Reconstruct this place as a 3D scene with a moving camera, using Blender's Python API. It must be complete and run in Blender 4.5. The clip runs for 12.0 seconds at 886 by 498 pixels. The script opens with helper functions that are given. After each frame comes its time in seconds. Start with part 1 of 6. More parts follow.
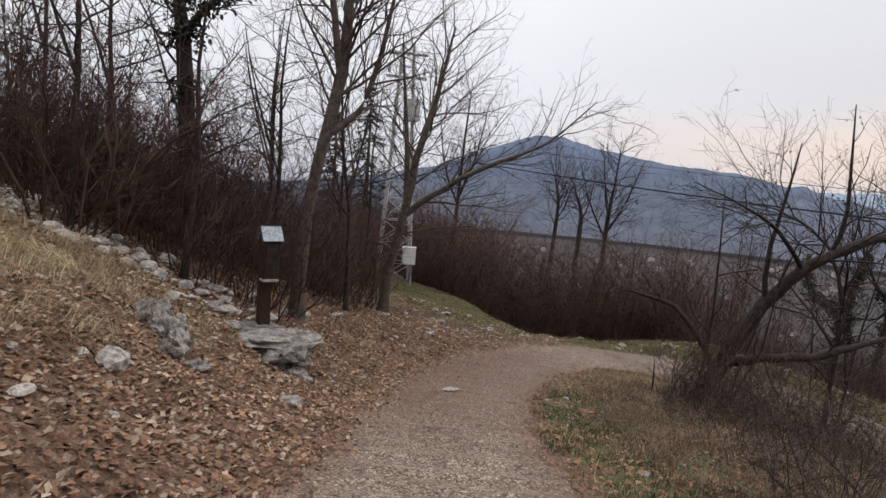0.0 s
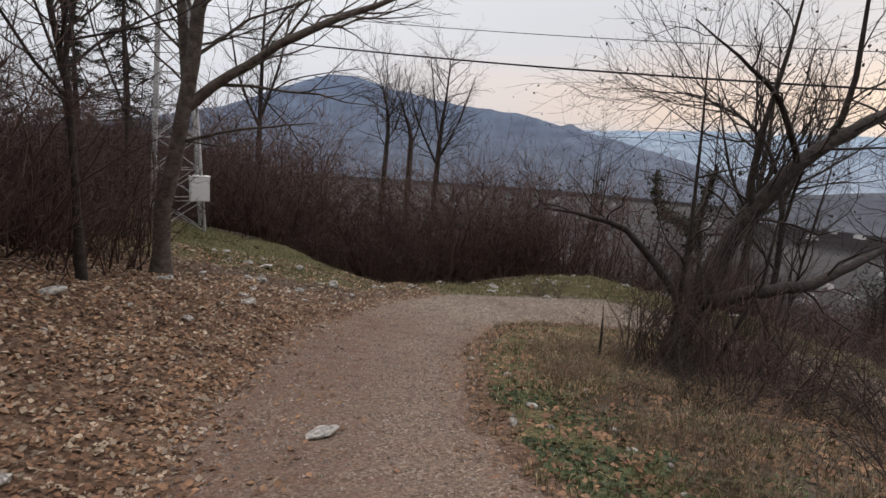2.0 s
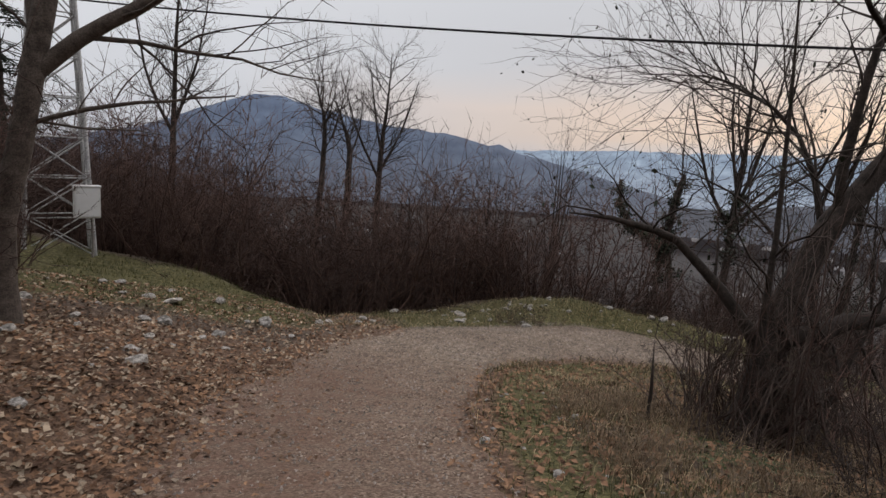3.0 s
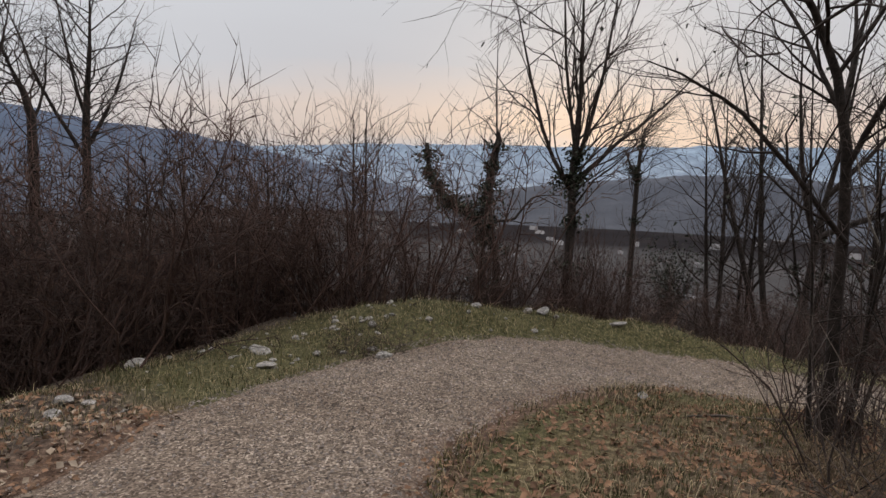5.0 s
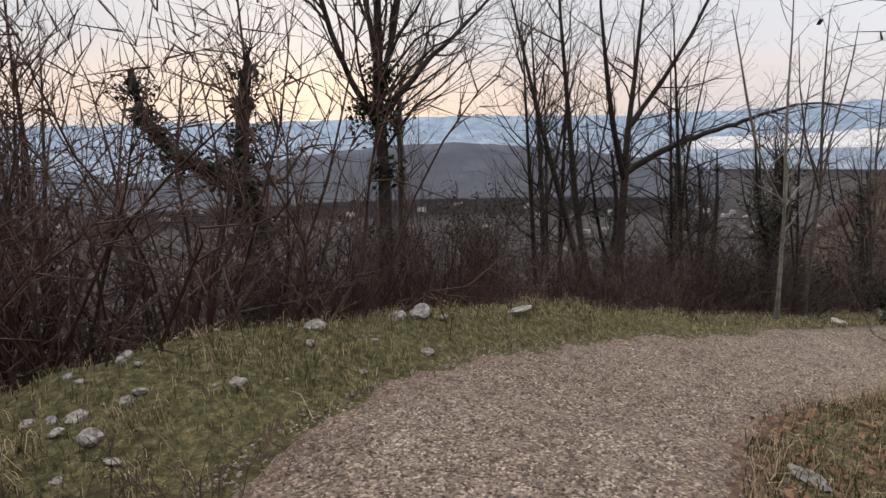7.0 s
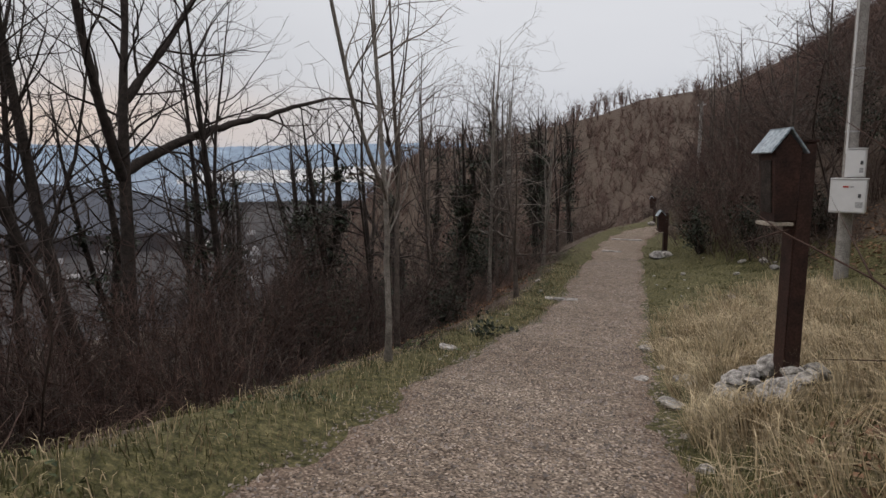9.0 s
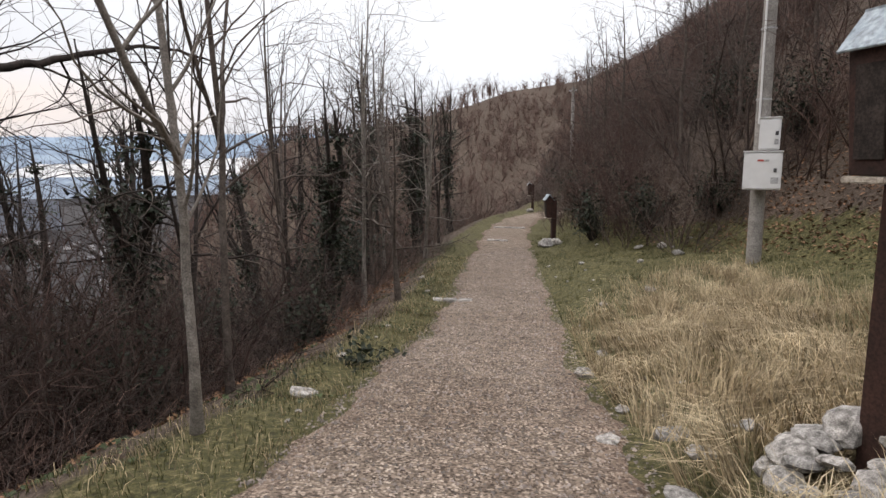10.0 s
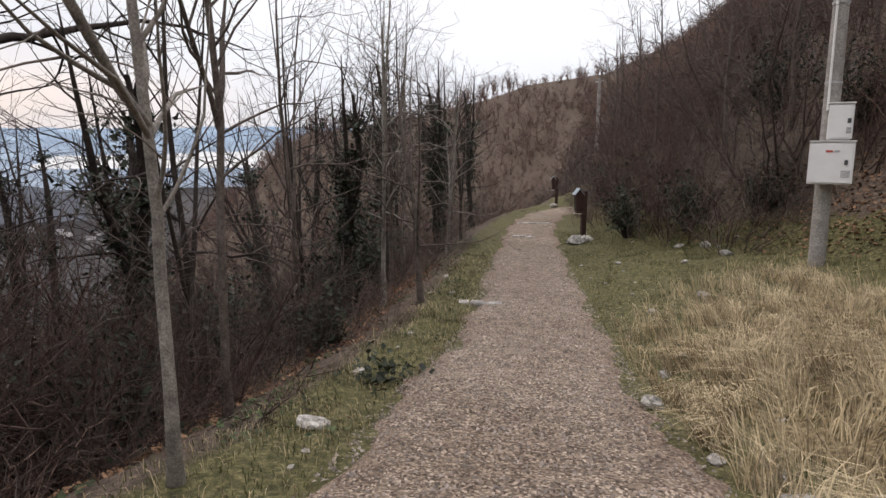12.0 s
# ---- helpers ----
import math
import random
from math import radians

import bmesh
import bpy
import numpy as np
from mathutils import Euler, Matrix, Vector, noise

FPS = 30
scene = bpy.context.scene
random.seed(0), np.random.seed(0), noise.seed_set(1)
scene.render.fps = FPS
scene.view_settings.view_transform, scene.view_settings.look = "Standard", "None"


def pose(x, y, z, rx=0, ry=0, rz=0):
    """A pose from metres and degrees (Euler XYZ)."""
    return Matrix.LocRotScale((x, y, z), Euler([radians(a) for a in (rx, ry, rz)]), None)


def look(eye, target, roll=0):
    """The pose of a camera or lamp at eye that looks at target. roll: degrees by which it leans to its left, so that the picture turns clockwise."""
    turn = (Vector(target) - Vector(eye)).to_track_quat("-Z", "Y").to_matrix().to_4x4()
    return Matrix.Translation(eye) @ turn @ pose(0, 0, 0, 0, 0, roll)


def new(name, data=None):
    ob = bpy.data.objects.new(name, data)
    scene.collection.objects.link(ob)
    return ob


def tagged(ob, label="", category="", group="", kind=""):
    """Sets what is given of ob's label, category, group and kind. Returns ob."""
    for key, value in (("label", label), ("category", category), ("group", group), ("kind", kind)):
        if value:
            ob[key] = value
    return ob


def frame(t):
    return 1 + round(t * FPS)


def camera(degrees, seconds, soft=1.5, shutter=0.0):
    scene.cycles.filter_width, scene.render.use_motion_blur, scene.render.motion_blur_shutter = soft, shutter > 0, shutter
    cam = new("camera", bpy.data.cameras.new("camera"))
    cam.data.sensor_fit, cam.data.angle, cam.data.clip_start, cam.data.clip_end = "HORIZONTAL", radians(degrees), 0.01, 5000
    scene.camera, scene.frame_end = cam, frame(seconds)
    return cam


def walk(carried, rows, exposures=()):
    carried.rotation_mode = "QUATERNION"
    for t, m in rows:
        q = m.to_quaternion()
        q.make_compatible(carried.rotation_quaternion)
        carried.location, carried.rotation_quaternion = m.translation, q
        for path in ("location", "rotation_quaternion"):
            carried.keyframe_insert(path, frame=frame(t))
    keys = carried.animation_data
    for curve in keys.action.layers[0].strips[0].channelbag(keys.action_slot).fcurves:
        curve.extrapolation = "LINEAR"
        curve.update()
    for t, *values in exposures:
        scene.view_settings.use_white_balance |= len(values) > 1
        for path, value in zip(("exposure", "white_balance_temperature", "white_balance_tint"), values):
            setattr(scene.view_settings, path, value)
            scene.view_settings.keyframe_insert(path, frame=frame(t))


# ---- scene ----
import collections
# ---- camera ----
cam = camera(73.1, 12.0)
PATH = [
    (0, (0.076, -0.018, 1.42), (0.046, 1.967, 1.181), 4.5),
    (0.5, (-0.216, 1.325, 1.115), (-0.058, 3.287, 0.761), 4.2),
    (1, (-0.351, 2.734, 0.857), (0.082, 4.639, 0.424), 3.9),
    (1.5, (-0.383, 4.02, 0.567), (0.083, 5.919, 0.144), 3.9),
    (2, (-0.323, 5.331, 0.248), (0.3, 7.193, -0.132), 3.9),
    (2.5, (-0.136, 6.74, -0.022), (0.573, 8.577, -0.372), 3.7),
    (3, (0.002, 8.016, -0.246), (0.836, 9.809, -0.547), 3.7),
    (3.5, (0.427, 9.268, -0.547), (1.541, 10.908, -0.814), 3.2),
    (3.7, (0.679, 9.79, -0.65), (1.95, 11.307, -0.936), 2.9),
    (5.3, (2.155, 13.754, -1.359), (3.733, 14.961, -1.59), 1.4),
    (5.5, (2.391, 14.192, -1.45), (4.063, 15.276, -1.625), 1.0),
    (6, (3.128, 15.283, -1.661), (4.951, 16.089, -1.83), 0.0),
    (6.5, (4.098, 16.241, -1.884), (5.946, 16.977, -2.094), -0.5),
    (7, (5.256, 16.916, -2.053), (7.161, 17.408, -2.412), -1.3),
    (7.2, (5.79, 17.074, -2.138), (7.727, 17.38, -2.531), -1.7),
    (8.8, (9.660, 17.100, -2.868), (11.438, 16.225, -3.137), 0.0),
    (9, (10.125, 16.884, -2.95), (11.819, 15.856, -3.217), -0.1),
    (9.5, (11.295, 16.190, -3.096), (12.787, 14.891, -3.388), -0.2),
    (10, (12.275, 15.315, -3.305), (13.713, 13.957, -3.599), -0.2),
    (10.5, (12.8, 15.029, -3.331), (14.227, 13.658, -3.622), -0.2),
    (11, (12.913, 15.007, -3.345), (14.356, 13.654, -3.641), -0.1),
    (11.5, (12.926, 15.009, -3.342), (14.398, 13.691, -3.65), 0.2),
    (12, (13.134, 14.761, -3.399), (14.608, 13.445, -3.712), 0.2),
]
EXPOSURES = [(0.0, 0.22, 6750, 16), (0.5, 0.42, 6750, 15), (1.0, 0.45, 6750, 14), (1.5, 0.1, 6750, 14), (2.0, 0.14, 6750, 15), (2.5, 0.04, 6750, 15), (3.0, -0.12, 6750, 15), (3.5, 0.02, 6750, 15), (5.5, -0.14, 6750, 15), (6.0, 0.08, 6750, 15), (7.0, 0.22, 6750, 16), (9.0, -0.12, 6750, 15), (9.5, 0.18, 6750, 15), (10.0, 0.5, 6750, 15), (10.5, 0.28, 6750, 16), (12.0, 0.44, 6750, 16)]
walk(cam, [(t, look(eye, target, roll)) for t, eye, target, roll in PATH], EXPOSURES)

# ---- world and light ----
world = bpy.data.worlds.new("overcast_dusk")
scene.world = world
world.use_nodes = True
wn, wl = world.node_tree.nodes, world.node_tree.links
wn.clear()
SUN_AZ, SUN_EL = 62.0, 9.0          # degrees east of north, degrees above the horizon
w_out = wn.new("ShaderNodeOutputWorld")
w_bg = wn.new("ShaderNodeBackground")
sky = wn.new("ShaderNodeTexSky")
sky.sky_type = "NISHITA"
sky.sun_disc = False
sky.sun_elevation, sky.sun_rotation = radians(SUN_EL), radians(SUN_AZ)
w_co = wn.new("ShaderNodeTexCoord")
w_sep = wn.new("ShaderNodeSeparateXYZ")
wl.new(w_co.outputs["Generated"], w_sep.inputs[0])
# cloud sheet: brightness by height above the horizon, broken up by soft noise
w_map = wn.new("ShaderNodeMapping")
w_map.inputs["Scale"].default_value = (2.2, 2.2, 9.0)
wl.new(w_co.outputs["Generated"], w_map.inputs[0])
w_no = wn.new("ShaderNodeTexNoise")
w_no.inputs["Scale"].default_value, w_no.inputs["Detail"].default_value = 1.6, 5.0
wl.new(w_map.outputs[0], w_no.inputs["Vector"])
w_add = wn.new("ShaderNodeMath")
w_add.operation = "MULTIPLY_ADD"
w_add.inputs[1].default_value = 0.09
wl.new(w_no.outputs["Fac"], w_add.inputs[0])
wl.new(w_sep.outputs["Z"], w_add.inputs[2])
w_ramp = wn.new("ShaderNodeValToRGB")
cr = w_ramp.color_ramp
cr.elements[0].position, cr.elements[0].color = 0.0, (0.40, 0.47, 0.56, 1)
cr.elements[1].position, cr.elements[1].color = 1.0, (1.75, 1.78, 1.85, 1)
for pos, col in ((0.06, (0.46, 0.52, 0.60, 1)), (0.095, (0.63, 0.56, 0.52, 1)), (0.13, (0.70, 0.61, 0.555, 1)), (0.20, (0.56, 0.59, 0.63, 1)), (0.40, (0.62, 0.675, 0.72, 1)), (0.6, (1.05, 1.08, 1.13, 1))):
    el = cr.elements.new(pos)
    el.color = col
wl.new(w_add.outputs[0], w_ramp.inputs[0])
# the same sheet away from the low sun, without the warm band
w_ramp2 = wn.new("ShaderNodeValToRGB")
cr = w_ramp2.color_ramp
cr.elements[0].position, cr.elements[0].color = 0.0, (0.52, 0.56, 0.63, 1)
cr.elements[1].position, cr.elements[1].color = 1.0, (1.75, 1.78, 1.85, 1)
for pos, col in ((0.2, (0.68, 0.73, 0.78, 1)), (0.42, (0.78, 0.83, 0.87, 1)), (0.62, (1.05, 1.08, 1.13, 1))):
    el = cr.elements.new(pos)
    el.color = col
wl.new(w_add.outputs[0], w_ramp2.inputs[0])
w_dot = wn.new("ShaderNodeVectorMath")
w_dot.operation = "DOT_PRODUCT"
w_dot.inputs[1].default_value = (math.sin(radians(SUN_AZ)), math.cos(radians(SUN_AZ)), 0)
wl.new(w_co.outputs["Generated"], w_dot.inputs[0])
w_mr = wn.new("ShaderNodeMapRange")
w_mr.inputs["From Min"].default_value, w_mr.inputs["From Max"].default_value = 0.55, 0.92
wl.new(w_dot.outputs["Value"], w_mr.inputs["Value"])
w_mix = wn.new("ShaderNodeMixRGB")
wl.new(w_mr.outputs[0], w_mix.inputs[0])
wl.new(w_ramp2.outputs[0], w_mix.inputs[1])
wl.new(w_ramp.outputs[0], w_mix.inputs[2])
w_sc = wn.new("ShaderNodeMixRGB")
w_sc.blend_type = "ADD"
w_sc.inputs[0].default_value = 0.006
wl.new(w_mix.outputs[0], w_sc.inputs[1])
wl.new(sky.outputs[0], w_sc.inputs[2])
wl.new(w_sc.outputs[0], w_bg.inputs[0])
w_bg.inputs[1].default_value = 1.0
wl.new(w_bg.outputs[0], w_out.inputs[0])
sun = new("sun", bpy.data.lights.new("sun", "SUN"))
sun.data.energy, sun.data.angle, sun.data.color = 0.5, radians(25), (1.0, 0.9, 0.8)
sun.matrix_world = look((math.sin(radians(SUN_AZ)) * 50, math.cos(radians(SUN_AZ)) * 50, 30), (0, 0, 0))

# ---- materials ----


def mat(name, rough=0.9):
    m = bpy.data.materials.new(name)
    m.use_nodes = True
    b = m.node_tree.nodes["Principled BSDF"]
    b.inputs["Roughness"].default_value = rough
    b.inputs["Specular IOR Level"].default_value = 0.25
    return m, m.node_tree.nodes, m.node_tree.links, b


def noise_node(nodes, links, scale, detail=4.0, coord="Object", rough=0.6):
    co = nodes.new("ShaderNodeTexCoord")
    n = nodes.new("ShaderNodeTexNoise")
    n.inputs["Scale"].default_value, n.inputs["Detail"].default_value, n.inputs["Roughness"].default_value = scale, detail, rough
    links.new(co.outputs[coord], n.inputs["Vector"])
    return n


def ramp(nodes, links, src, stops):
    r = nodes.new("ShaderNodeValToRGB")
    e = r.color_ramp.elements
    e[0].position, e[0].color = stops[0][0], (*stops[0][1], 1)
    e[1].position, e[1].color = stops[-1][0], (*stops[-1][1], 1)
    for p, c in stops[1:-1]:
        x = e.new(p)
        x.color = (*c, 1)
    links.new(src, r.inputs[0])
    return r


def mixc(nodes, links, fac, a, b, kind="MIX"):
    m = nodes.new("ShaderNodeMixRGB")
    m.blend_type = kind
    for i, v in enumerate((fac, a, b)):
        if isinstance(v, (int, float)):
            m.inputs[i].default_value = v
        elif isinstance(v, tuple):
            m.inputs[i].default_value = (*v, 1)
        else:
            links.new(v, m.inputs[i])
    return m


def bump(nodes, links, src, b, strength, dist):
    n = nodes.new("ShaderNodeBump")
    n.inputs["Strength"].default_value, n.inputs["Distance"].default_value = strength, dist
    links.new(src, n.inputs["Height"])
    links.new(n.outputs[0], b.inputs["Normal"])
    return n


def grainy(name, dark, light, scale, rough=0.9, fine=0.0, bump_d=0.01, rand=0.0, island=0.0):
    """Two-scale mottled surface; rand: spread of brightness between objects, island: between pieces."""
    m, nodes, links, b = mat(name, rough)
    n1 = noise_node(nodes, links, scale, 6)
    r = ramp(nodes, links, n1.outputs["Fac"], [(0.3, dark), (0.7, light)])
    out = r.outputs[0]
    if fine:
        n2 = noise_node(nodes, links, fine, 3)
        r2 = ramp(nodes, links, n2.outputs["Fac"], [(0.35, (0.6, 0.6, 0.6)), (0.65, (1.25, 1.25, 1.25))])
        out = mixc(nodes, links, 1.0, out, r2.outputs[0], "MULTIPLY").outputs[0]
    if rand or island:
        src = nodes.new("ShaderNodeObjectInfo").outputs["Random"] if rand else nodes.new("ShaderNodeNewGeometry").outputs["Random Per Island"]
        s = rand or island
        r3 = ramp(nodes, links, src, [(0.0, (1 - s,) * 3), (1.0, (1 + s, 1 + s * 0.9, 1 + s * 0.8))])
        out = mixc(nodes, links, 1.0, out, r3.outputs[0], "MULTIPLY").outputs[0]
    links.new(out, b.inputs["Base Color"])
    if bump_d:
        bump(nodes, links, n1.outputs["Fac"], b, 0.7, bump_d)
    return m


M_BARK = grainy("bark_grey_brown", (0.045, 0.034, 0.028), (0.135, 0.112, 0.095), 9, fine=60, bump_d=0.02)
M_BARK_DARK = grainy("bark_dark", (0.014, 0.011, 0.009), (0.052, 0.040, 0.034), 10, fine=70, bump_d=0.02)
M_BARK_PALE = grainy("bark_pale", (0.12, 0.105, 0.09), (0.27, 0.245, 0.215), 12, fine=80, bump_d=0.006)
M_TWIG = grainy("twig_brown", (0.030, 0.022, 0.018), (0.072, 0.054, 0.046), 3, bump_d=0, rand=0.3)
M_TWIG_RED = grainy("twig_red_brown", (0.032, 0.019, 0.015), (0.085, 0.052, 0.042), 1.5, bump_d=0, rand=0.35)
M_TWIG_MAUVE = grainy("twig_mauve_brown", (0.055, 0.036, 0.030), (0.150, 0.100, 0.082), 1.5, bump_d=0, rand=0.35)
M_TWIG_GREY = grainy("twig_grey", (0.06, 0.048, 0.041), (0.165, 0.135, 0.115), 1.5, bump_d=0, rand=0.3)
M_IVY = grainy("ivy_leaf", (0.008, 0.012, 0.007), (0.024, 0.034, 0.016), 4, rough=0.55, bump_d=0, island=0.4)
M_DRY_LEAF = grainy("dry_leaf", (0.085, 0.045, 0.028), (0.27, 0.165, 0.10), 2.5, rough=0.85, bump_d=0, island=0.55)
M_PALE_LEAF = grainy("pale_leaf", (0.20, 0.155, 0.11), (0.40, 0.33, 0.25), 2.5, rough=0.85, bump_d=0, island=0.35)
M_GRASS = grainy("grass_green", (0.036, 0.042, 0.016), (0.115, 0.112, 0.044), 1.2, bump_d=0, island=0.4)
M_STRAW = grainy("grass_dry", (0.17, 0.125, 0.07), (0.52, 0.44, 0.29), 1.6, bump_d=0, island=0.5)
M_ROCK = grainy("limestone_white", (0.085, 0.08, 0.072), (0.52, 0.50, 0.465), 4.5, fine=38, bump_d=0.03, rand=0.25)
M_PEBBLE = grainy("gravel_stone", (0.14, 0.12, 0.105), (0.36, 0.32, 0.29), 3, bump_d=0, island=0.45)
M_RUST = grainy("weathered_steel_brown", (0.020, 0.011, 0.009), (0.060, 0.028, 0.020), 6, rough=0.75, fine=55, bump_d=0.002)
M_GALV = grainy("galvanised_steel", (0.30, 0.30, 0.30), (0.48, 0.48, 0.47), 7, rough=0.5, fine=40, bump_d=0.001)
M_TILE = grainy("zinc_roof_sheet", (0.20, 0.25, 0.28), (0.36, 0.41, 0.44), 9, rough=0.38, fine=30, bump_d=0.002)
M_BOX = grainy("white_plastic_box", (0.60, 0.60, 0.59), (0.68, 0.68, 0.67), 4, rough=0.5, bump_d=0)
M_CONC = grainy("concrete_pole", (0.20, 0.185, 0.17), (0.33, 0.31, 0.285), 5, fine=50, bump_d=0.004)
M_BLACK = grainy("black_cable", (0.012, 0.012, 0.013), (0.025, 0.025, 0.026), 5, bump_d=0)
M_WIRE = grainy("weathered_cable", (0.05, 0.055, 0.06), (0.11, 0.115, 0.12), 5, bump_d=0)
M_LETTER = grainy("grey_print", (0.05, 0.05, 0.055), (0.10, 0.10, 0.10), 5, bump_d=0)
M_RED = grainy("red_print", (0.35, 0.06, 0.05), (0.45, 0.09, 0.07), 5, bump_d=0)
M_WOOD = grainy("pale_wood_ledge", (0.30, 0.26, 0.21), (0.48, 0.43, 0.36), 14, fine=60, bump_d=0.002)
M_PINE = grainy("conifer_needles", (0.010, 0.016, 0.010), (0.026, 0.038, 0.022), 3, bump_d=0, rand=0.2)


def ground_material():
    m, nodes, links, b = mat("hillside_soil", 0.95)
    att = nodes.new("ShaderNodeAttribute")
    att.attribute_name = "cover"
    sep = nodes.new("ShaderNodeSeparateColor")
    links.new(att.outputs["Color"], sep.inputs[0])
    patch = noise_node(nodes, links, 1.1, 6)
    fine = noise_node(nodes, links, 16, 6)
    spec = noise_node(nodes, links, 60, 3)
    soil = ramp(nodes, links, fine.outputs["Fac"], [(0.3, (0.040, 0.029, 0.022)), (0.5, (0.085, 0.064, 0.049)), (0.72, (0.16, 0.125, 0.095))])
    leaf = ramp(nodes, links, fine.outputs["Fac"], [(0.28, (0.045, 0.028, 0.020)), (0.5, (0.12, 0.074, 0.050)), (0.7, (0.24, 0.165, 0.115))])
    grass = ramp(nodes, links, fine.outputs["Fac"], [(0.28, (0.024, 0.024, 0.010)), (0.5, (0.078, 0.074, 0.030)), (0.74, (0.21, 0.18, 0.092))])
    straw = ramp(nodes, links, fine.outputs["Fac"], [(0.28, (0.050, 0.036, 0.019)), (0.5, (0.15, 0.112, 0.060)), (0.74, (0.34, 0.275, 0.165))])

    def mask(channel, soft=0.16):
        a = nodes.new("ShaderNodeMath")
        a.operation = "MULTIPLY_ADD"
        a.inputs[1].default_value = 0.55
        links.new(patch.outputs["Fac"], a.inputs[0])
        links.new(sep.outputs[channel], a.inputs[2])
        r = nodes.new("ShaderNodeMapRange")
        r.inputs["From Min"].default_value, r.inputs["From Max"].default_value = 0.77 - soft, 0.77 + soft
        links.new(a.outputs[0], r.inputs["Value"])
        return r.outputs[0]

    c = mixc(nodes, links, mask("Red"), soil.outputs[0], leaf.outputs[0])
    c = mixc(nodes, links, mask("Green"), c.outputs[0], grass.outputs[0])
    c = mixc(nodes, links, mask("Blue"), c.outputs[0], straw.outputs[0])
    sp = ramp(nodes, links, spec.outputs["Fac"], [(0.35, (0.65, 0.65, 0.65)), (0.65, (1.3, 1.28, 1.25))])
    c = mixc(nodes, links, 1.0, c.outputs[0], sp.outputs[0], "MULTIPLY")
    links.new(c.outputs[0], b.inputs["Base Color"])
    bump(nodes, links, fine.outputs["Fac"], b, 0.8, 0.05)
    return m


def gravel_material():
    m, nodes, links, b = mat("path_gravel", 0.95)
    co = nodes.new("ShaderNodeTexCoord")
    v = nodes.new("ShaderNodeTexVoronoi")
    v.inputs["Scale"].default_value = 62
    links.new(co.outputs["Object"], v.inputs["Vector"])
    v2 = nodes.new("ShaderNodeTexVoronoi")
    v2.inputs["Scale"].default_value = 140
    links.new(co.outputs["Object"], v2.inputs["Vector"])
    broad = noise_node(nodes, links, 0.55, 5)
    mid = noise_node(nodes, links, 7, 5)
    sv = nodes.new("ShaderNodeSeparateColor")
    links.new(v.outputs["Color"], sv.inputs[0])
    stone = ramp(nodes, links, sv.outputs[0], [(0.0, (0.050, 0.038, 0.030)), (0.45, (0.175, 0.145, 0.119)), (0.8, (0.275, 0.228, 0.188)), (1.0, (0.50, 0.44, 0.38))])
    tone = ramp(nodes, links, broad.outputs["Fac"], [(0.3, (1.10, 1.08, 1.04)), (0.7, (0.80, 0.74, 0.68))])
    grit = ramp(nodes, links, mid.outputs["Fac"], [(0.3, (0.70, 0.67, 0.64)), (0.7, (1.26, 1.25, 1.23))])
    att = nodes.new("ShaderNodeAttribute")
    att.attribute_name = "cover"
    sa = nodes.new("ShaderNodeSeparateColor")
    links.new(att.outputs["Color"], sa.inputs[0])
    c = mixc(nodes, links, 1.0, stone.outputs[0], tone.outputs[0], "MULTIPLY")
    c = mixc(nodes, links, 1.0, c.outputs[0], grit.outputs[0], "MULTIPLY")
    # russet crushed leaves trodden into the gravel
    fine = noise_node(nodes, links, 30, 5)
    litter = ramp(nodes, links, fine.outputs["Fac"], [(0.3, (0.080, 0.044, 0.031)), (0.7, (0.215, 0.138, 0.10))])
    f = nodes.new("ShaderNodeMath")
    f.operation = "MULTIPLY"
    links.new(sa.outputs["Red"], f.inputs[0])
    mk = ramp(nodes, links, mid.outputs["Fac"], [(0.32, (0.25, 0.25, 0.25)), (0.6, (1, 1, 1))])
    links.new(mk.outputs[0], f.inputs[1])
    c = mixc(nodes, links, f.outputs[0], c.outputs[0], litter.outputs[0])
    links.new(c.outputs[0], b.inputs["Base Color"])
    h = mixc(nodes, links, 0.4, v.outputs["Distance"], v2.outputs["Distance"])
    bn = bump(nodes, links, h.outputs[0], b, 0.9, 0.012)
    bn.invert = True
    return m


def painted_haze_material(name, low, high, z0, z1, glow):
    """Far land: flat scattered light of the air before it, painted in as glow."""
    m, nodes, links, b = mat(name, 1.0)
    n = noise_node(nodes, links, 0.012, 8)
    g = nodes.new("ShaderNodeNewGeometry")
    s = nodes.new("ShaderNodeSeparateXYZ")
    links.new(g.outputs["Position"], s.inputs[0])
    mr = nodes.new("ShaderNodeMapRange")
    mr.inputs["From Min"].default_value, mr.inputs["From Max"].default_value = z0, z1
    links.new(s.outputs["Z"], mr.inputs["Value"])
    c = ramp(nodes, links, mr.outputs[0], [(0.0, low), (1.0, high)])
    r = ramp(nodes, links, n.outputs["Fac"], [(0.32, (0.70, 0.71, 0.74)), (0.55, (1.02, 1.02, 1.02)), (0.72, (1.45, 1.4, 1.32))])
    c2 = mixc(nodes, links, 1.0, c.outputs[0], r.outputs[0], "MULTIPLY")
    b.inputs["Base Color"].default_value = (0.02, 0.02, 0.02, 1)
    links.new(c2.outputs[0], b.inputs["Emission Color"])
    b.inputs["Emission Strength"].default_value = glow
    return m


M_GROUND, M_GRAVEL = ground_material(), gravel_material()

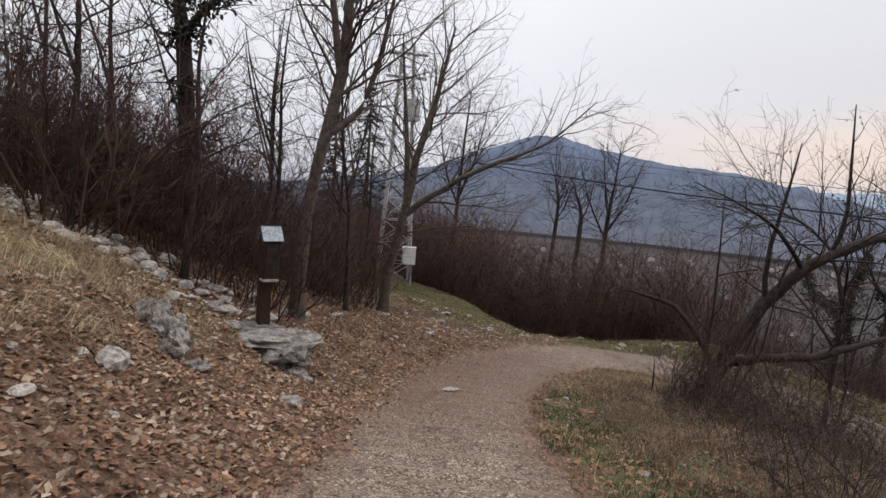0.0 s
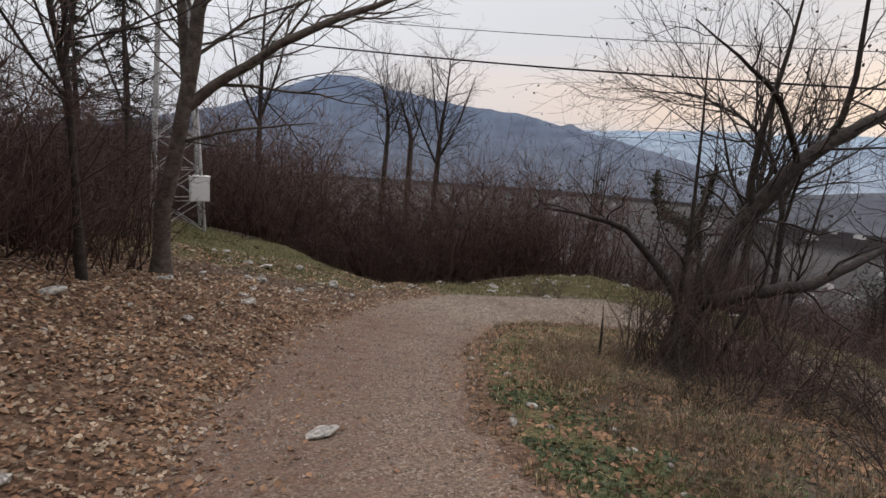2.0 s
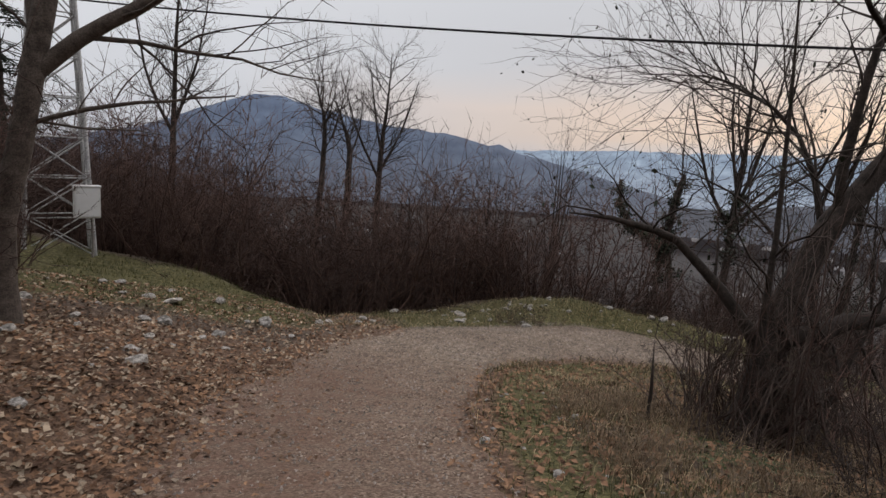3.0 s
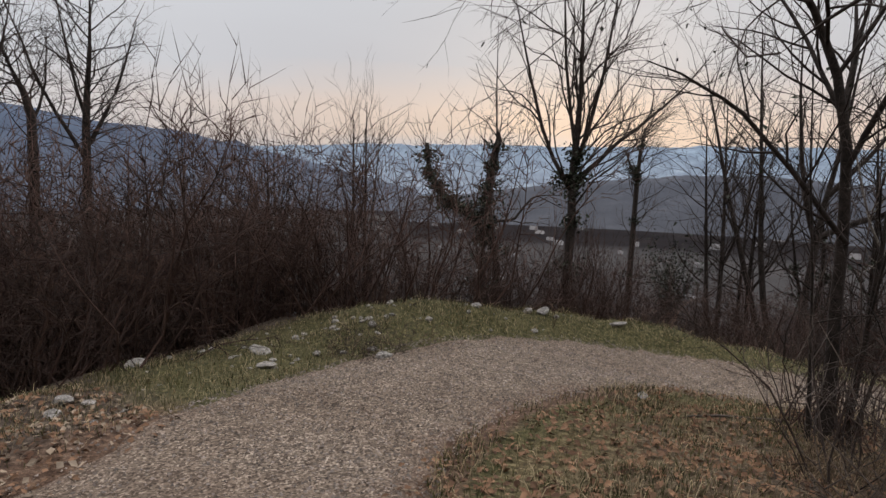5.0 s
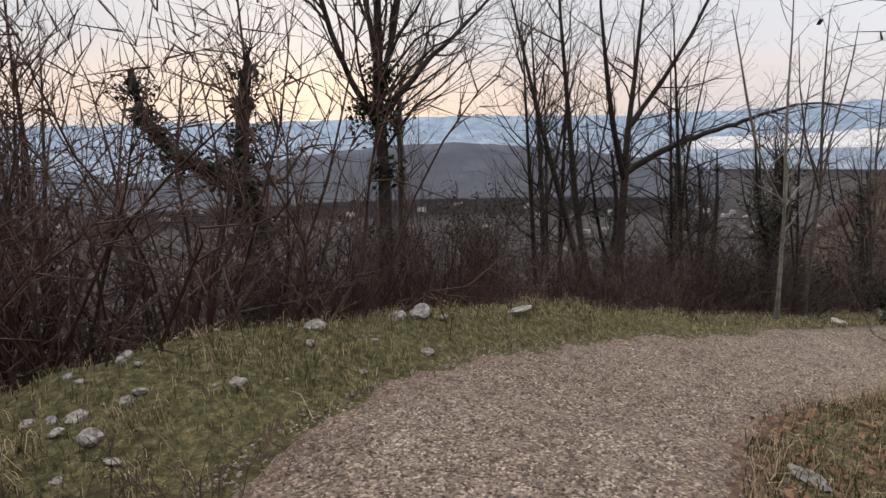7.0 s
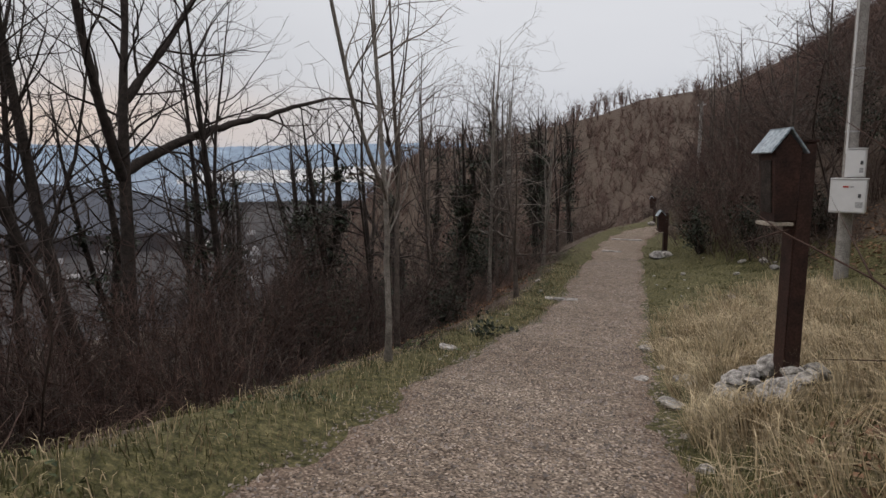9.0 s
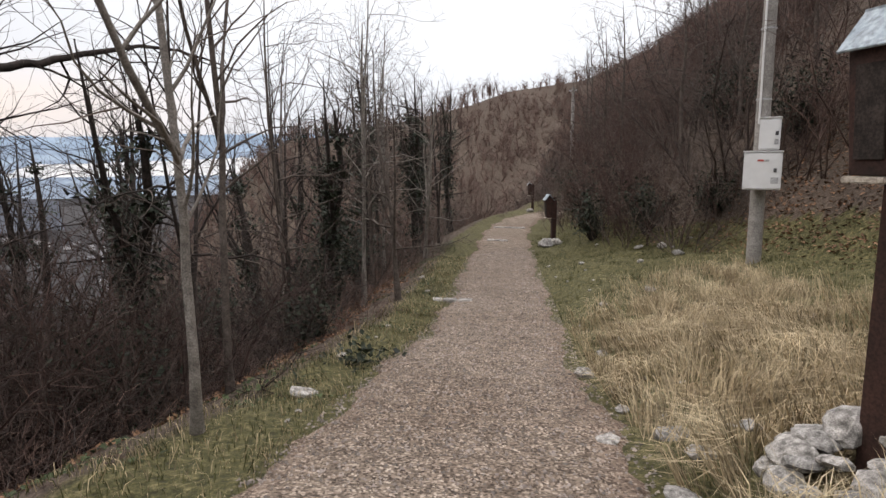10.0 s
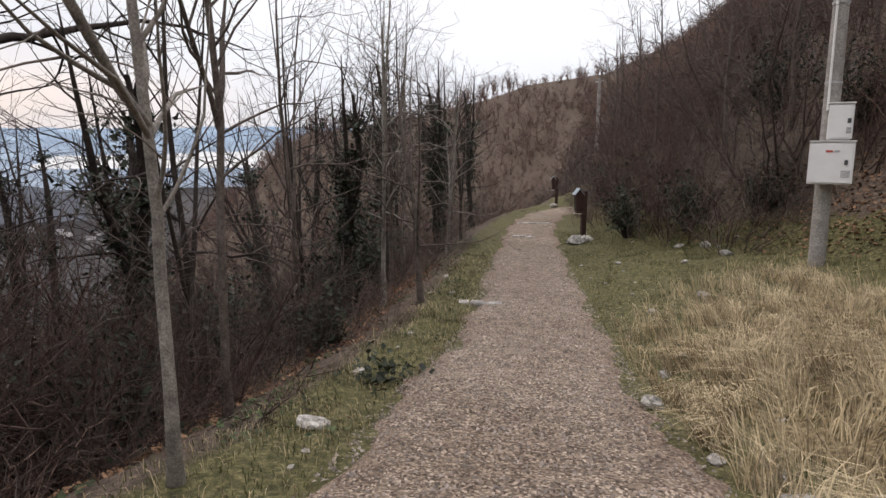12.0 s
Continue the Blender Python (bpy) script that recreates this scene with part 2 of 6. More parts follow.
# ---- the lie of the land ----
# centre line of the gravel path: x, y, z, half width
LINE = [(0.6, -30, 7.0, 1.2), (0.3, -14, 3.2, 1.2), (0.1, -6, 1.4, 1.2), (0.05, 0, 0.0, 1.2), (0.1, 5, -1.15, 1.2), (0.3, 9, -2.02, 1.22), (1.0, 12, -2.52, 1.3),
        (2.1, 14.4, -2.95, 1.3), (3.9, 16.6, -3.35, 1.3), (6.3, 17.5, -3.62, 1.3), (8.5, 17.4, -3.85, 1.3), (10.4, 16.8, -4.2, 1.3),
        (12.2, 15.6, -4.65, 1.25), (13.9, 13.8, -5.0, 1.2), (16.2, 11.2, -5.42, 1.1), (18.3, 8.5, -5.8, 1.0), (21.8, 4.4, -6.0, 0.95),
        (24.3, 1.4, -6.0, 0.9), (27.4, -2.4, -6.08, 0.9), (29.6, -5.6, -6.15, 0.9), (31.3, -8.6, -6.2, 0.9), (32.0, -12, -6.2, 0.9), (31.8, -17, -6.3, 0.9), (33, -25, -6.6, 0.9), (38, -38, -7.5, 0.9)]
# lip of the bench, beyond which the slope falls to the valley
LIP = [(-60, 62), (-30, 44), (-8, 27.5), (-0.8, 23.0), (1.6, 21.2), (3.0, 20.0), (4.0, 20.6), (5.3, 21.7), (7.4, 21.2), (9.8, 19.9), (12.4, 18.3), (14.6, 16.6), (16.2, 14.4), (17.5, 12.5),
       (19.25, 10.0), (22.8, 5.6), (25.4, 2.7), (28.6, -1.4), (31.0, -4.8), (33.0, -8.0), (34.4, -12), (34.6, -17), (36.4, -24), (42, -37), (70, -70)]


def spline(rows, step):
    p = np.array(rows, float)
    out = []
    for i in range(len(p) - 1):
        a, b, c, d = p[max(i - 1, 0)], p[i], p[i + 1], p[min(i + 2, len(p) - 1)]
        n = max(2, int(np.linalg.norm((c - b)[:2]) / step))
        for k in range(n):
            u = k / n
            out.append(0.5 * ((2 * b) + (c - a) * u + (2 * a - 5 * b + 4 * c - d) * u * u + (3 * b - a - 3 * c + d) * u ** 3))
    out.append(p[-1])
    return np.array(out)


CL = spline(LINE, 0.25)
CT = np.gradient(CL[:, :2], axis=0)
CT /= np.linalg.norm(CT, axis=1)[:, None]
CN = np.stack([-CT[:, 1], CT[:, 0]], 1)                # to the walker's left
CS = np.r_[0, np.cumsum(np.linalg.norm(np.diff(CL[:, :2], axis=0), axis=1))]
LIPS = np.array(LIP, float)
COARSE = CL[::4]


def smooth(a, b, v):
    u = np.clip((v - a) / (b - a), 0, 1)
    return u * u * (3 - 2 * u)


def near_path(x, y):
    """Index of the nearest sample of the centre line, and the signed distance from it (left positive)."""
    idx = np.empty(x.shape, int)
    for k in range(0, len(x), 4000):
        d = (x[k:k + 4000, None] - CL[None, :, 0]) ** 2 + (y[k:k + 4000, None] - CL[None, :, 1]) ** 2
        idx[k:k + 4000] = d.argmin(1)
    off = np.stack([x - CL[idx, 0], y - CL[idx, 1]], 1)
    side = np.sign((off * CN[idx]).sum(1) + 1e-9)
    return idx, side * np.linalg.norm(off, axis=1)


def beyond_lip(x, y):
    best, sign = np.full(x.shape, 1e9), np.ones(x.shape)
    for a, b in zip(LIPS[:-1], LIPS[1:]):
        ab = b - a
        u = np.clip(((x - a[0]) * ab[0] + (y - a[1]) * ab[1]) / (ab @ ab), 0, 1)
        dx, dy = x - a[0] - u * ab[0], y - a[1] - u * ab[1]
        d = np.hypot(dx, dy)
        s = np.sign(ab[0] * dy - ab[1] * dx + 1e-9)
        hit = d < best
        best, sign = np.where(hit, d, best), np.where(hit, s, sign)
    return best * sign


def wobble(x, y, size, seed=0.0):
    return (np.sin(x / size + 1.3 * np.sin(y / size * 0.7 + seed)) * np.cos(y / size * 1.1 + 0.9 * np.sin(x / size * 0.8 - seed)))


def uphill(x, y):
    """Distance up the hillside from the lower leg, and along it."""
    return (x - 18) * -0.75 + (y - 8.5) * -0.66, (x - 18) * 0.66 + (y - 8.5) * -0.75


def hill_foot(a):
    """Where the steep brushy part of the hillside begins."""
    return np.interp(a, [-10, 2, 6, 7.5, 11, 16, 40], [6.0, 5.3, 4.5, 2.9, 2.3, 2.4, 3.0])


def height(x, y, fine=True):
    x, y = np.atleast_1d(np.asarray(x, float)), np.atleast_1d(np.asarray(y, float))
    idx, d = near_path(x, y)
    zs, ws = np.zeros(x.shape), np.zeros(x.shape)
    for c in COARSE:
        w = 1 / ((x - c[0]) ** 2 + (y - c[1]) ** 2 + 0.4) ** 2
        zs, ws = zs + w * c[2], ws + w
    ad = np.abs(d)
    hw = CL[idx, 3]
    k = smooth(hw, hw + 2.0, ad)
    z = CL[idx, 2] * (1 - k) + zs / ws * k
    # bank on the uphill side of the upper leg
    xl = np.interp(y, [-30, 9, 12, 14.7, 17.5, 21], [-1.1, -1.0, -0.45, 1.1, 2.6, 3.2])
    r = np.interp(y, [0, 5, 8, 11, 14, 16, 20, 40], [0.70, 0.68, 0.62, 0.55, 0.34, 0.2, 0.13, 0.05])
    wx = np.maximum(0, xl - x)
    wx = 11 * (1 - np.exp(-wx / 11))
    z += r * (wx - 0.5 * (1 - np.exp(-wx / 0.8)))
    # hillside above the lower leg
    q = (x - 18) * -0.75 + (y - 8.5) * -0.66
    a = (x - 18) * 0.66 + (y - 8.5) * -0.75
    hill = 0.70 * np.maximum(0, q - hill_foot(a)) * smooth(-7, 1, a) * smooth(4, 14, x) + (0.28 * np.clip(q - 0.9, 0, 1.0) + 0.06 * np.clip(q - 1.9, 0, 5)) * smooth(-13, -8, a) * smooth(7, 11, x)
    hill += 0.22 * smooth(0.9, 1.7, q) * smooth(6, 10, a)
    hill *= np.where(a > 6, smooth(hw + 0.1, hw + 2.2, ad), 1.0)
    z += np.where(hill > 90, 90, hill)
    # low berm along the lip and the fall to the valley
    e = beyond_lip(x, y)
    z -= 0.17 * np.maximum(0, y - 18.0) * smooth(0.5, 3, x) * smooth(9, 5, x) * (y < 40)
    z += (0.1 + 0.24 * smooth(7, 9.5, x) * smooth(15.0, 13.0, x)) * np.exp(-((e + 0.5) / 0.9) ** 2) * smooth(hw - 0.1, hw + 0.7, ad)
    z -= 0.15 * smooth(14.5, 15.5, x) * smooth(22, 17, x) * smooth(-1.2, -0.2, e)
    f = np.maximum(0, e)
    soft = 3.0 - 2.3 * smooth(13.5, 16.0, x)
    z -= np.where(f > 0, 150 * (1 - np.exp(-0.66 * (f - soft * (1 - np.exp(-f / (soft * 1.12)))) / 150)), 0)
    # wooded spur that closes the view along the lower leg
    crest = np.interp(q, [-150, -95, -66, -52, -20, -8, 10, 26, 80, 200], [-150, -70, -12, 3, 7, 13, 15, 19, 46, 90])
    spur = crest - 0.42 * np.abs(a - 150 - 0.3 * q)
    z = np.where((a > 70) & (spur > z), spur, z)
    z = np.maximum(z, -150)
    if fine:
        rough = smooth(hw, hw + 0.8, ad)
        z += rough * (0.05 * wobble(x, y, 0.55) + 0.035 * wobble(x, y, 0.23, 2.0)) + smooth(2, 12, ad) * 0.22 * wobble(x, y, 2.3, 1.0)
        z += (1 - rough) * 0.012 * wobble(x, y, 0.5, 0.7)
    return z


def h1(x, y):
    return float(height(x, y)[0])


# ---- mesh helpers ----


def empty(name, x, y, z, turn=0.0):
    ob = new(name)
    ob.matrix_world = pose(x, y, z, 0, 0, turn)
    return ob


def raw_mesh(name, verts, faces, material, smooth_shade=True):
    me = bpy.data.meshes.new(name)
    if isinstance(faces, np.ndarray):
        me.vertices.add(len(verts))
        me.vertices.foreach_set("co", np.asarray(verts, np.float32).ravel())
        n, k = faces.shape
        me.loops.add(n * k)
        me.loops.foreach_set("vertex_index", faces.astype(np.int32).ravel())
        me.polygons.add(n)
        me.polygons.foreach_set("loop_start", np.arange(0, n * k, k, dtype=np.int32))
        me.polygons.foreach_set("use_smooth", np.full(n, smooth_shade))
        me.update(calc_edges=True)
    else:
        me.from_pydata(verts, [], faces)
        me.polygons.foreach_set("use_smooth", np.full(len(me.polygons), smooth_shade))
    if material:
        me.materials.append(material)
    return me


def under(ob, parent):
    ob.parent = parent
    return ob


def part(name, bm, material, parent, label=""):
    me = bpy.data.meshes.new(name)
    bm.to_mesh(me)
    bm.free()
    me.materials.append(material)
    ob = new(name, me)
    ob.parent = parent
    return tagged(ob, label)


def box_bm(sx, sy, sz, at=(0, 0, 0), bevel=0.0, m=None):
    bm = bmesh.new()
    bmesh.ops.create_cube(bm, size=1.0, matrix=Matrix.Translation(at) @ Matrix.Diagonal((sx, sy, sz, 1)))
    if bevel:
        bmesh.ops.bevel(bm, geom=bm.edges[:], offset=bevel, segments=2, affect="EDGES")
    if m is not None:
        bm.transform(m)
    return bm


def tube_arrays(pts, radii, sides, tip=False):
    """Vertices and quads of a tapered tube along pts."""
    p = np.asarray(pts, float)
    t = np.gradient(p, axis=0)
    t /= np.linalg.norm(t, axis=1)[:, None] + 1e-9
    ref = np.where(np.abs(t[:, 2:3]) > 0.9, np.array([[1.0, 0, 0]]), np.array([[0, 0, 1.0]]))
    u = np.cross(t, ref)
    u /= np.linalg.norm(u, axis=1)[:, None] + 1e-9
    v = np.cross(t, u)
    ang = np.arange(sides) * 2 * np.pi / sides
    ring = u[:, None] * np.cos(ang)[None, :, None] + v[:, None] * np.sin(ang)[None, :, None]
    verts = (p[:, None] + ring * np.asarray(radii)[:, None, None]).reshape(-1, 3)
    n = len(p)
    i = np.arange(n - 1)[:, None] * sides
    j = np.arange(sides)[None]
    k = (j + 1) % sides
    q = np.stack([i + j, i + k, i + sides + k, i + sides + j], -1)
    if not tip:
        q = q.reshape(-1, 4)
        return verts, np.concatenate([q[:, [0, 1, 2]], q[:, [0, 2, 3]]])
    verts = verts[:(n - 1) * sides + 1]
    verts[-1] = p[-1]
    q, last = q[:-1].reshape(-1, 4), q[-1].copy()
    last[:, 2] = (n - 1) * sides
    return verts, np.concatenate([q[:, [0, 1, 2]], q[:, [0, 2, 3]], last[:, :3]])


class Wood:
    """Collects tubes into one mesh."""

    def __init__(self):
        self.v, self.f, self.n = [], [], 0
        self.c = []

    def tube(self, pts, radii, sides, tip=False):
        v, f = tube_arrays(pts, radii, sides, tip)
        self.v.append(v)
        self.f.append(f + self.n)
        self.n += len(v)

    def cone(self, a, b, r):
        self.c.append((*a, *b, r))

    def mesh(self, name, material):
        if len(self.c):
            c = np.array(self.c)
            a, b, r = c[:, :3], c[:, 3:6], c[:, 6:7]
            t = (b - a) / (np.linalg.norm(b - a, axis=1)[:, None] + 1e-9)
            u = np.cross(t, np.where(np.abs(t[:, 2:3]) > 0.9, np.array([[1.0, 0, 0]]), np.array([[0, 0, 1.0]])))
            u /= np.linalg.norm(u, axis=1)[:, None] + 1e-9
            w = np.cross(t, u)
            self.v.append(np.stack([a + u * r, a + (w * 0.87 - u * 0.5) * r, a - (w * 0.87 + u * 0.5) * r, b], 1).reshape(-1, 3))
            k = self.n + np.arange(len(c))[:, None] * 4
            self.f.append(np.concatenate([k + np.array([[0, 1, 3]]), k + np.array([[1, 2, 3]]), k + np.array([[2, 0, 3]])]))
        return raw_mesh(name, np.concatenate(self.v), np.concatenate(self.f), material)


def unit(v):
    return v / (np.linalg.norm(v) + 1e-9)


def branch_line(rng, start, way, length, wander, lift, seg):
    n = max(3, int(length / seg))
    pts, d = [np.array(start, float)], unit(np.array(way, float))
    for _ in range(n):
        d = unit(d + rng.normal(0, wander, 3) + np.array([0, 0, lift]))
        pts.append(pts[-1] + d * length / n)
    return np.array(pts)


def side_ways(rng, way, angle):
    a = unit(np.cross(way, rng.normal(0, 1, 3)))
    return unit(way * math.cos(angle) + a * math.sin(angle))


def sprout(rng, wood, line, radii, level, o, limbs=None, tips=None):
    """Grows side branches along a stem, down to twigs."""
    length = np.linalg.norm(np.diff(line, axis=0), axis=1).sum()
    count = int(max(1, length * o["density"][min(level, len(o["density"]) - 1)]))
    for k in range(count):
        u = o["from"] + (1 - o["from"]) * (k + rng.random()) / count if level == 0 else 0.15 + 0.85 * (k + rng.random()) / count
        f = u * (len(line) - 1)
        i = min(int(f), len(line) - 2)
        at = line[i] + (line[i + 1] - line[i]) * (f - i)
        rad = radii[i] + (radii[i + 1] - radii[i]) * (f - i)
        way = unit(line[i + 1] - line[i])
        ang = radians(rng.uniform(*o["angle"]))
        ln = min(length * rng.uniform(0.35, 0.62) * (1.15 - 0.6 * u), o["longest"][min(level, len(o["longest"]) - 1)])
        if ln < 0.12:
            continue
        r0 = max(min(rad * 0.6, 0.004 + ln * 0.0085), 0.003)
        pts = branch_line(rng, at, side_ways(rng, way, ang), ln, o["wander"], o["lift"], max(0.14, ln / 6))
        rr = np.linspace(r0, o["thin"], len(pts))
        target = wood
        if limbs is not None and level == 0:
            target = Wood()
            limbs.append(target)
        if level == o["levels"] - 1 and ln < 0.5:
            m = pts[len(pts) // 2]
            target.cone(pts[0], m + (m - pts[0]) * 0.25, r0)
            target.cone(m, pts[-1], r0 * 0.6)
            if tips is not None:
                tips.append(pts)
            continue
        target.tube(pts, rr, 5 if r0 > 0.025 else 4 if r0 > 0.012 else 3, True)
        if tips is not None:
            tips.append(pts)
        if level + 1 < o["levels"]:
            sprout(rng, wood, pts, rr, level + 1, o, None, tips)


DEFAULT = {"density": (3.0, 3.2, 3.0), "angle": (28, 58), "longest": (3.2, 1.7, 0.8), "wander": 0.16, "lift": 0.05, "thin": 0.0028, "levels": 3, "from": 0.3}


def leaf_cards(rng, centres, normals_up, size, flat):
    """Small folded leaves, two triangles each side of the midrib."""
    n = len(centres)
    a = rng.uniform(0, 2 * np.pi, n)
    tilt = rng.normal(0, flat, (n, 2))
    d = np.stack([np.cos(a), np.sin(a), tilt[:, 0]], 1)
    d /= np.linalg.norm(d, axis=1)[:, None]
    s = np.stack([-np.sin(a), np.cos(a), tilt[:, 1]], 1)
    s /= np.linalg.norm(s, axis=1)[:, None]
    up = np.cross(d, s)
    ln = size * rng.uniform(0.6, 1.35, n)[:, None]
    w = ln * rng.uniform(0.28, 0.45, n)[:, None]
    c = np.asarray(centres)
    v = np.stack([c - d * ln * 0.5, c + s * w + up * ln * 0.12, c + d * ln * 0.5 + up * ln * 0.05, c - s * w + up * ln * 0.12], 1).reshape(-1, 3)
    b = np.arange(n)[:, None] * 4
    f = np.concatenate([b + np.array([[0, 2, 1]]), b + np.array([[0, 3, 2]])], 0)
    return v, f


def tree(name, x, y, stems, o=None, bark=M_BARK, twig=M_TWIG, seed=1, label="", ivy=0.0, ivy_to=1.0, category="tree", group="", z=None, sprout_from=None, leaves=0.0):
    """A tree from its main stems: each is a list of (dx, dy, dz, radius) from the base."""
    rng = np.random.default_rng(seed)
    o = {**DEFAULT, **(o or {})}
    z0 = h1(x, y) - 0.08 if z is None else z
    root = empty(name, x, y, z0)
    crown, limbs, ivy_at, tips = Wood(), [], [], []
    for n, stem in enumerate(stems):
        s = spline([(*p[:3], p[3]) for p in stem], 0.22) if len(stem) > 2 else np.linspace(stem[0], stem[1], 8)
        line, rad = s[:, :3] + rng.normal(0, 0.012, (len(s), 3)), np.maximum(s[:, 3], 0.004)
        w = Wood()
        if stem[0][2] <= 0.01:
            rad = rad * (1 + 0.55 * np.exp(-line[:, 2] / 0.22))
        w.tube(line, rad, 10 if rad[0] > 0.06 else 7)
        ob = new("trunk" if n == 0 else "limb", w.mesh("trunk", bark))
        under(ob, root)
        oo = dict(o)
        if stem[0][2] > 0.5:
            oo["from"] = 0.08
        sprout(rng, crown, line, rad, 0, oo, limbs, tips)
        if ivy:
            for p, r in zip(line, rad):
                if p[2] < ivy_to * line[:, 2].max() and r > 0.045:
                    k = rng.poisson(ivy * 40)
                    a = rng.uniform(0, 2 * np.pi, k)
                    rr = r + np.abs(rng.normal(0, 0.17 + 0.09 * math.sin(p[2] * 3.1 + n), k)) + 0.01
                    ivy_at += [p + np.array([np.cos(t) * q, np.sin(t) * q, h]) for t, q, h in zip(a, rr, rng.normal(0, 0.12, k))]
    for w in limbs:
        under(new("limb", w.mesh("limb", bark)), root)
    if crown.v:
        under(new("crown", crown.mesh("crown", twig)), root)
    if ivy_at:
        v, f = leaf_cards(rng, np.array(ivy_at), None, 0.10, 0.9)
        tagged(under(new("ivy", raw_mesh("ivy", v, f, M_IVY, False)), root), "dark green ivy leaves")
    if leaves and tips:
        at = np.array([t[rng.integers(1, len(t))] for t in tips for _ in range(rng.poisson(leaves))])
        if len(at):
            v, f = leaf_cards(rng, at + np.array([0, 0, -0.03]), None, 0.055, 1.2)
            tagged(under(new("leaves", raw_mesh("leaves", v, f, M_IVY, False)), root), "few dark withered leaves")
    return tagged(root, label, category, group)


def shrub_mesh(seed, high, wide, stems, material, dense=6.0, arch=0.0, stout=1.0):
    """A leafless bush: many stems, each with side twigs and spurs."""
    rng = np.random.default_rng(seed)
    w, fine = Wood(), Wood()
    for _ in range(stems):
        a, lean = rng.uniform(0, 2 * np.pi), min(0.95, abs(rng.normal(0, wide / high * 0.7)))
        r = wide * 0.34 * math.sqrt(rng.random())
        ln = high * rng.uniform(0.4, 1.05)
        way = unit(np.array([math.cos(a) * lean, math.sin(a) * lean, 1.0]))
        pts = branch_line(rng, (math.cos(a) * r, math.sin(a) * r, -0.15), way, ln, 0.19, 0.05 - arch, ln / 6)
        rr = np.linspace(0.004 + 0.0042 * ln, 0.003, len(pts)) * stout
        w.tube(pts, rr, 3, True)
        n = int(ln * dense)
        f = rng.uniform(0.06, 1.0, n) ** 0.8 * (len(pts) - 1)
        for g, tl, an in zip(f, rng.uniform(0.25, 0.85, n) * min(1.0, ln / 2.5), rng.uniform(0.4, 1.35, n)):
            i = min(int(g), len(pts) - 2)
            at = pts[i] + (pts[i + 1] - pts[i]) * (g - i)
            d = side_ways(rng, unit(pts[i + 1] - pts[i]), an) + np.array([0, 0, 0.12 - arch * 4])
            elbow = at + d * tl * 0.5
            end = elbow + unit(d + rng.normal(0, 0.45, 3)) * tl * 0.55
            fine.cone(at, elbow + (elbow - at) * 0.2, 0.0062 * stout)
            fine.cone(elbow, end, 0.0045 * stout)
            for b, e in zip((at + (elbow - at) * rng.uniform(0.3, 0.9), elbow + (end - elbow) * rng.uniform(0.2, 0.8)), rng.normal(0, 0.75, (2, 3))):
                fine.cone(b, b + (d + e) * tl * 0.36, 0.0046 * stout)
    return w.mesh("stem", material), fine.mesh("crown", material)

# ---- ground ----


def axis_steps(lo, hi, step, far):
    mid = np.arange(lo, hi + 1e-6, step)
    grow, s, p = [], step, 0.0
    while p < far:
        s *= 1.16
        p += s
        grow.append(p)
    g = np.array(grow)
    return np.r_[lo - g[::-1], mid, hi + g]


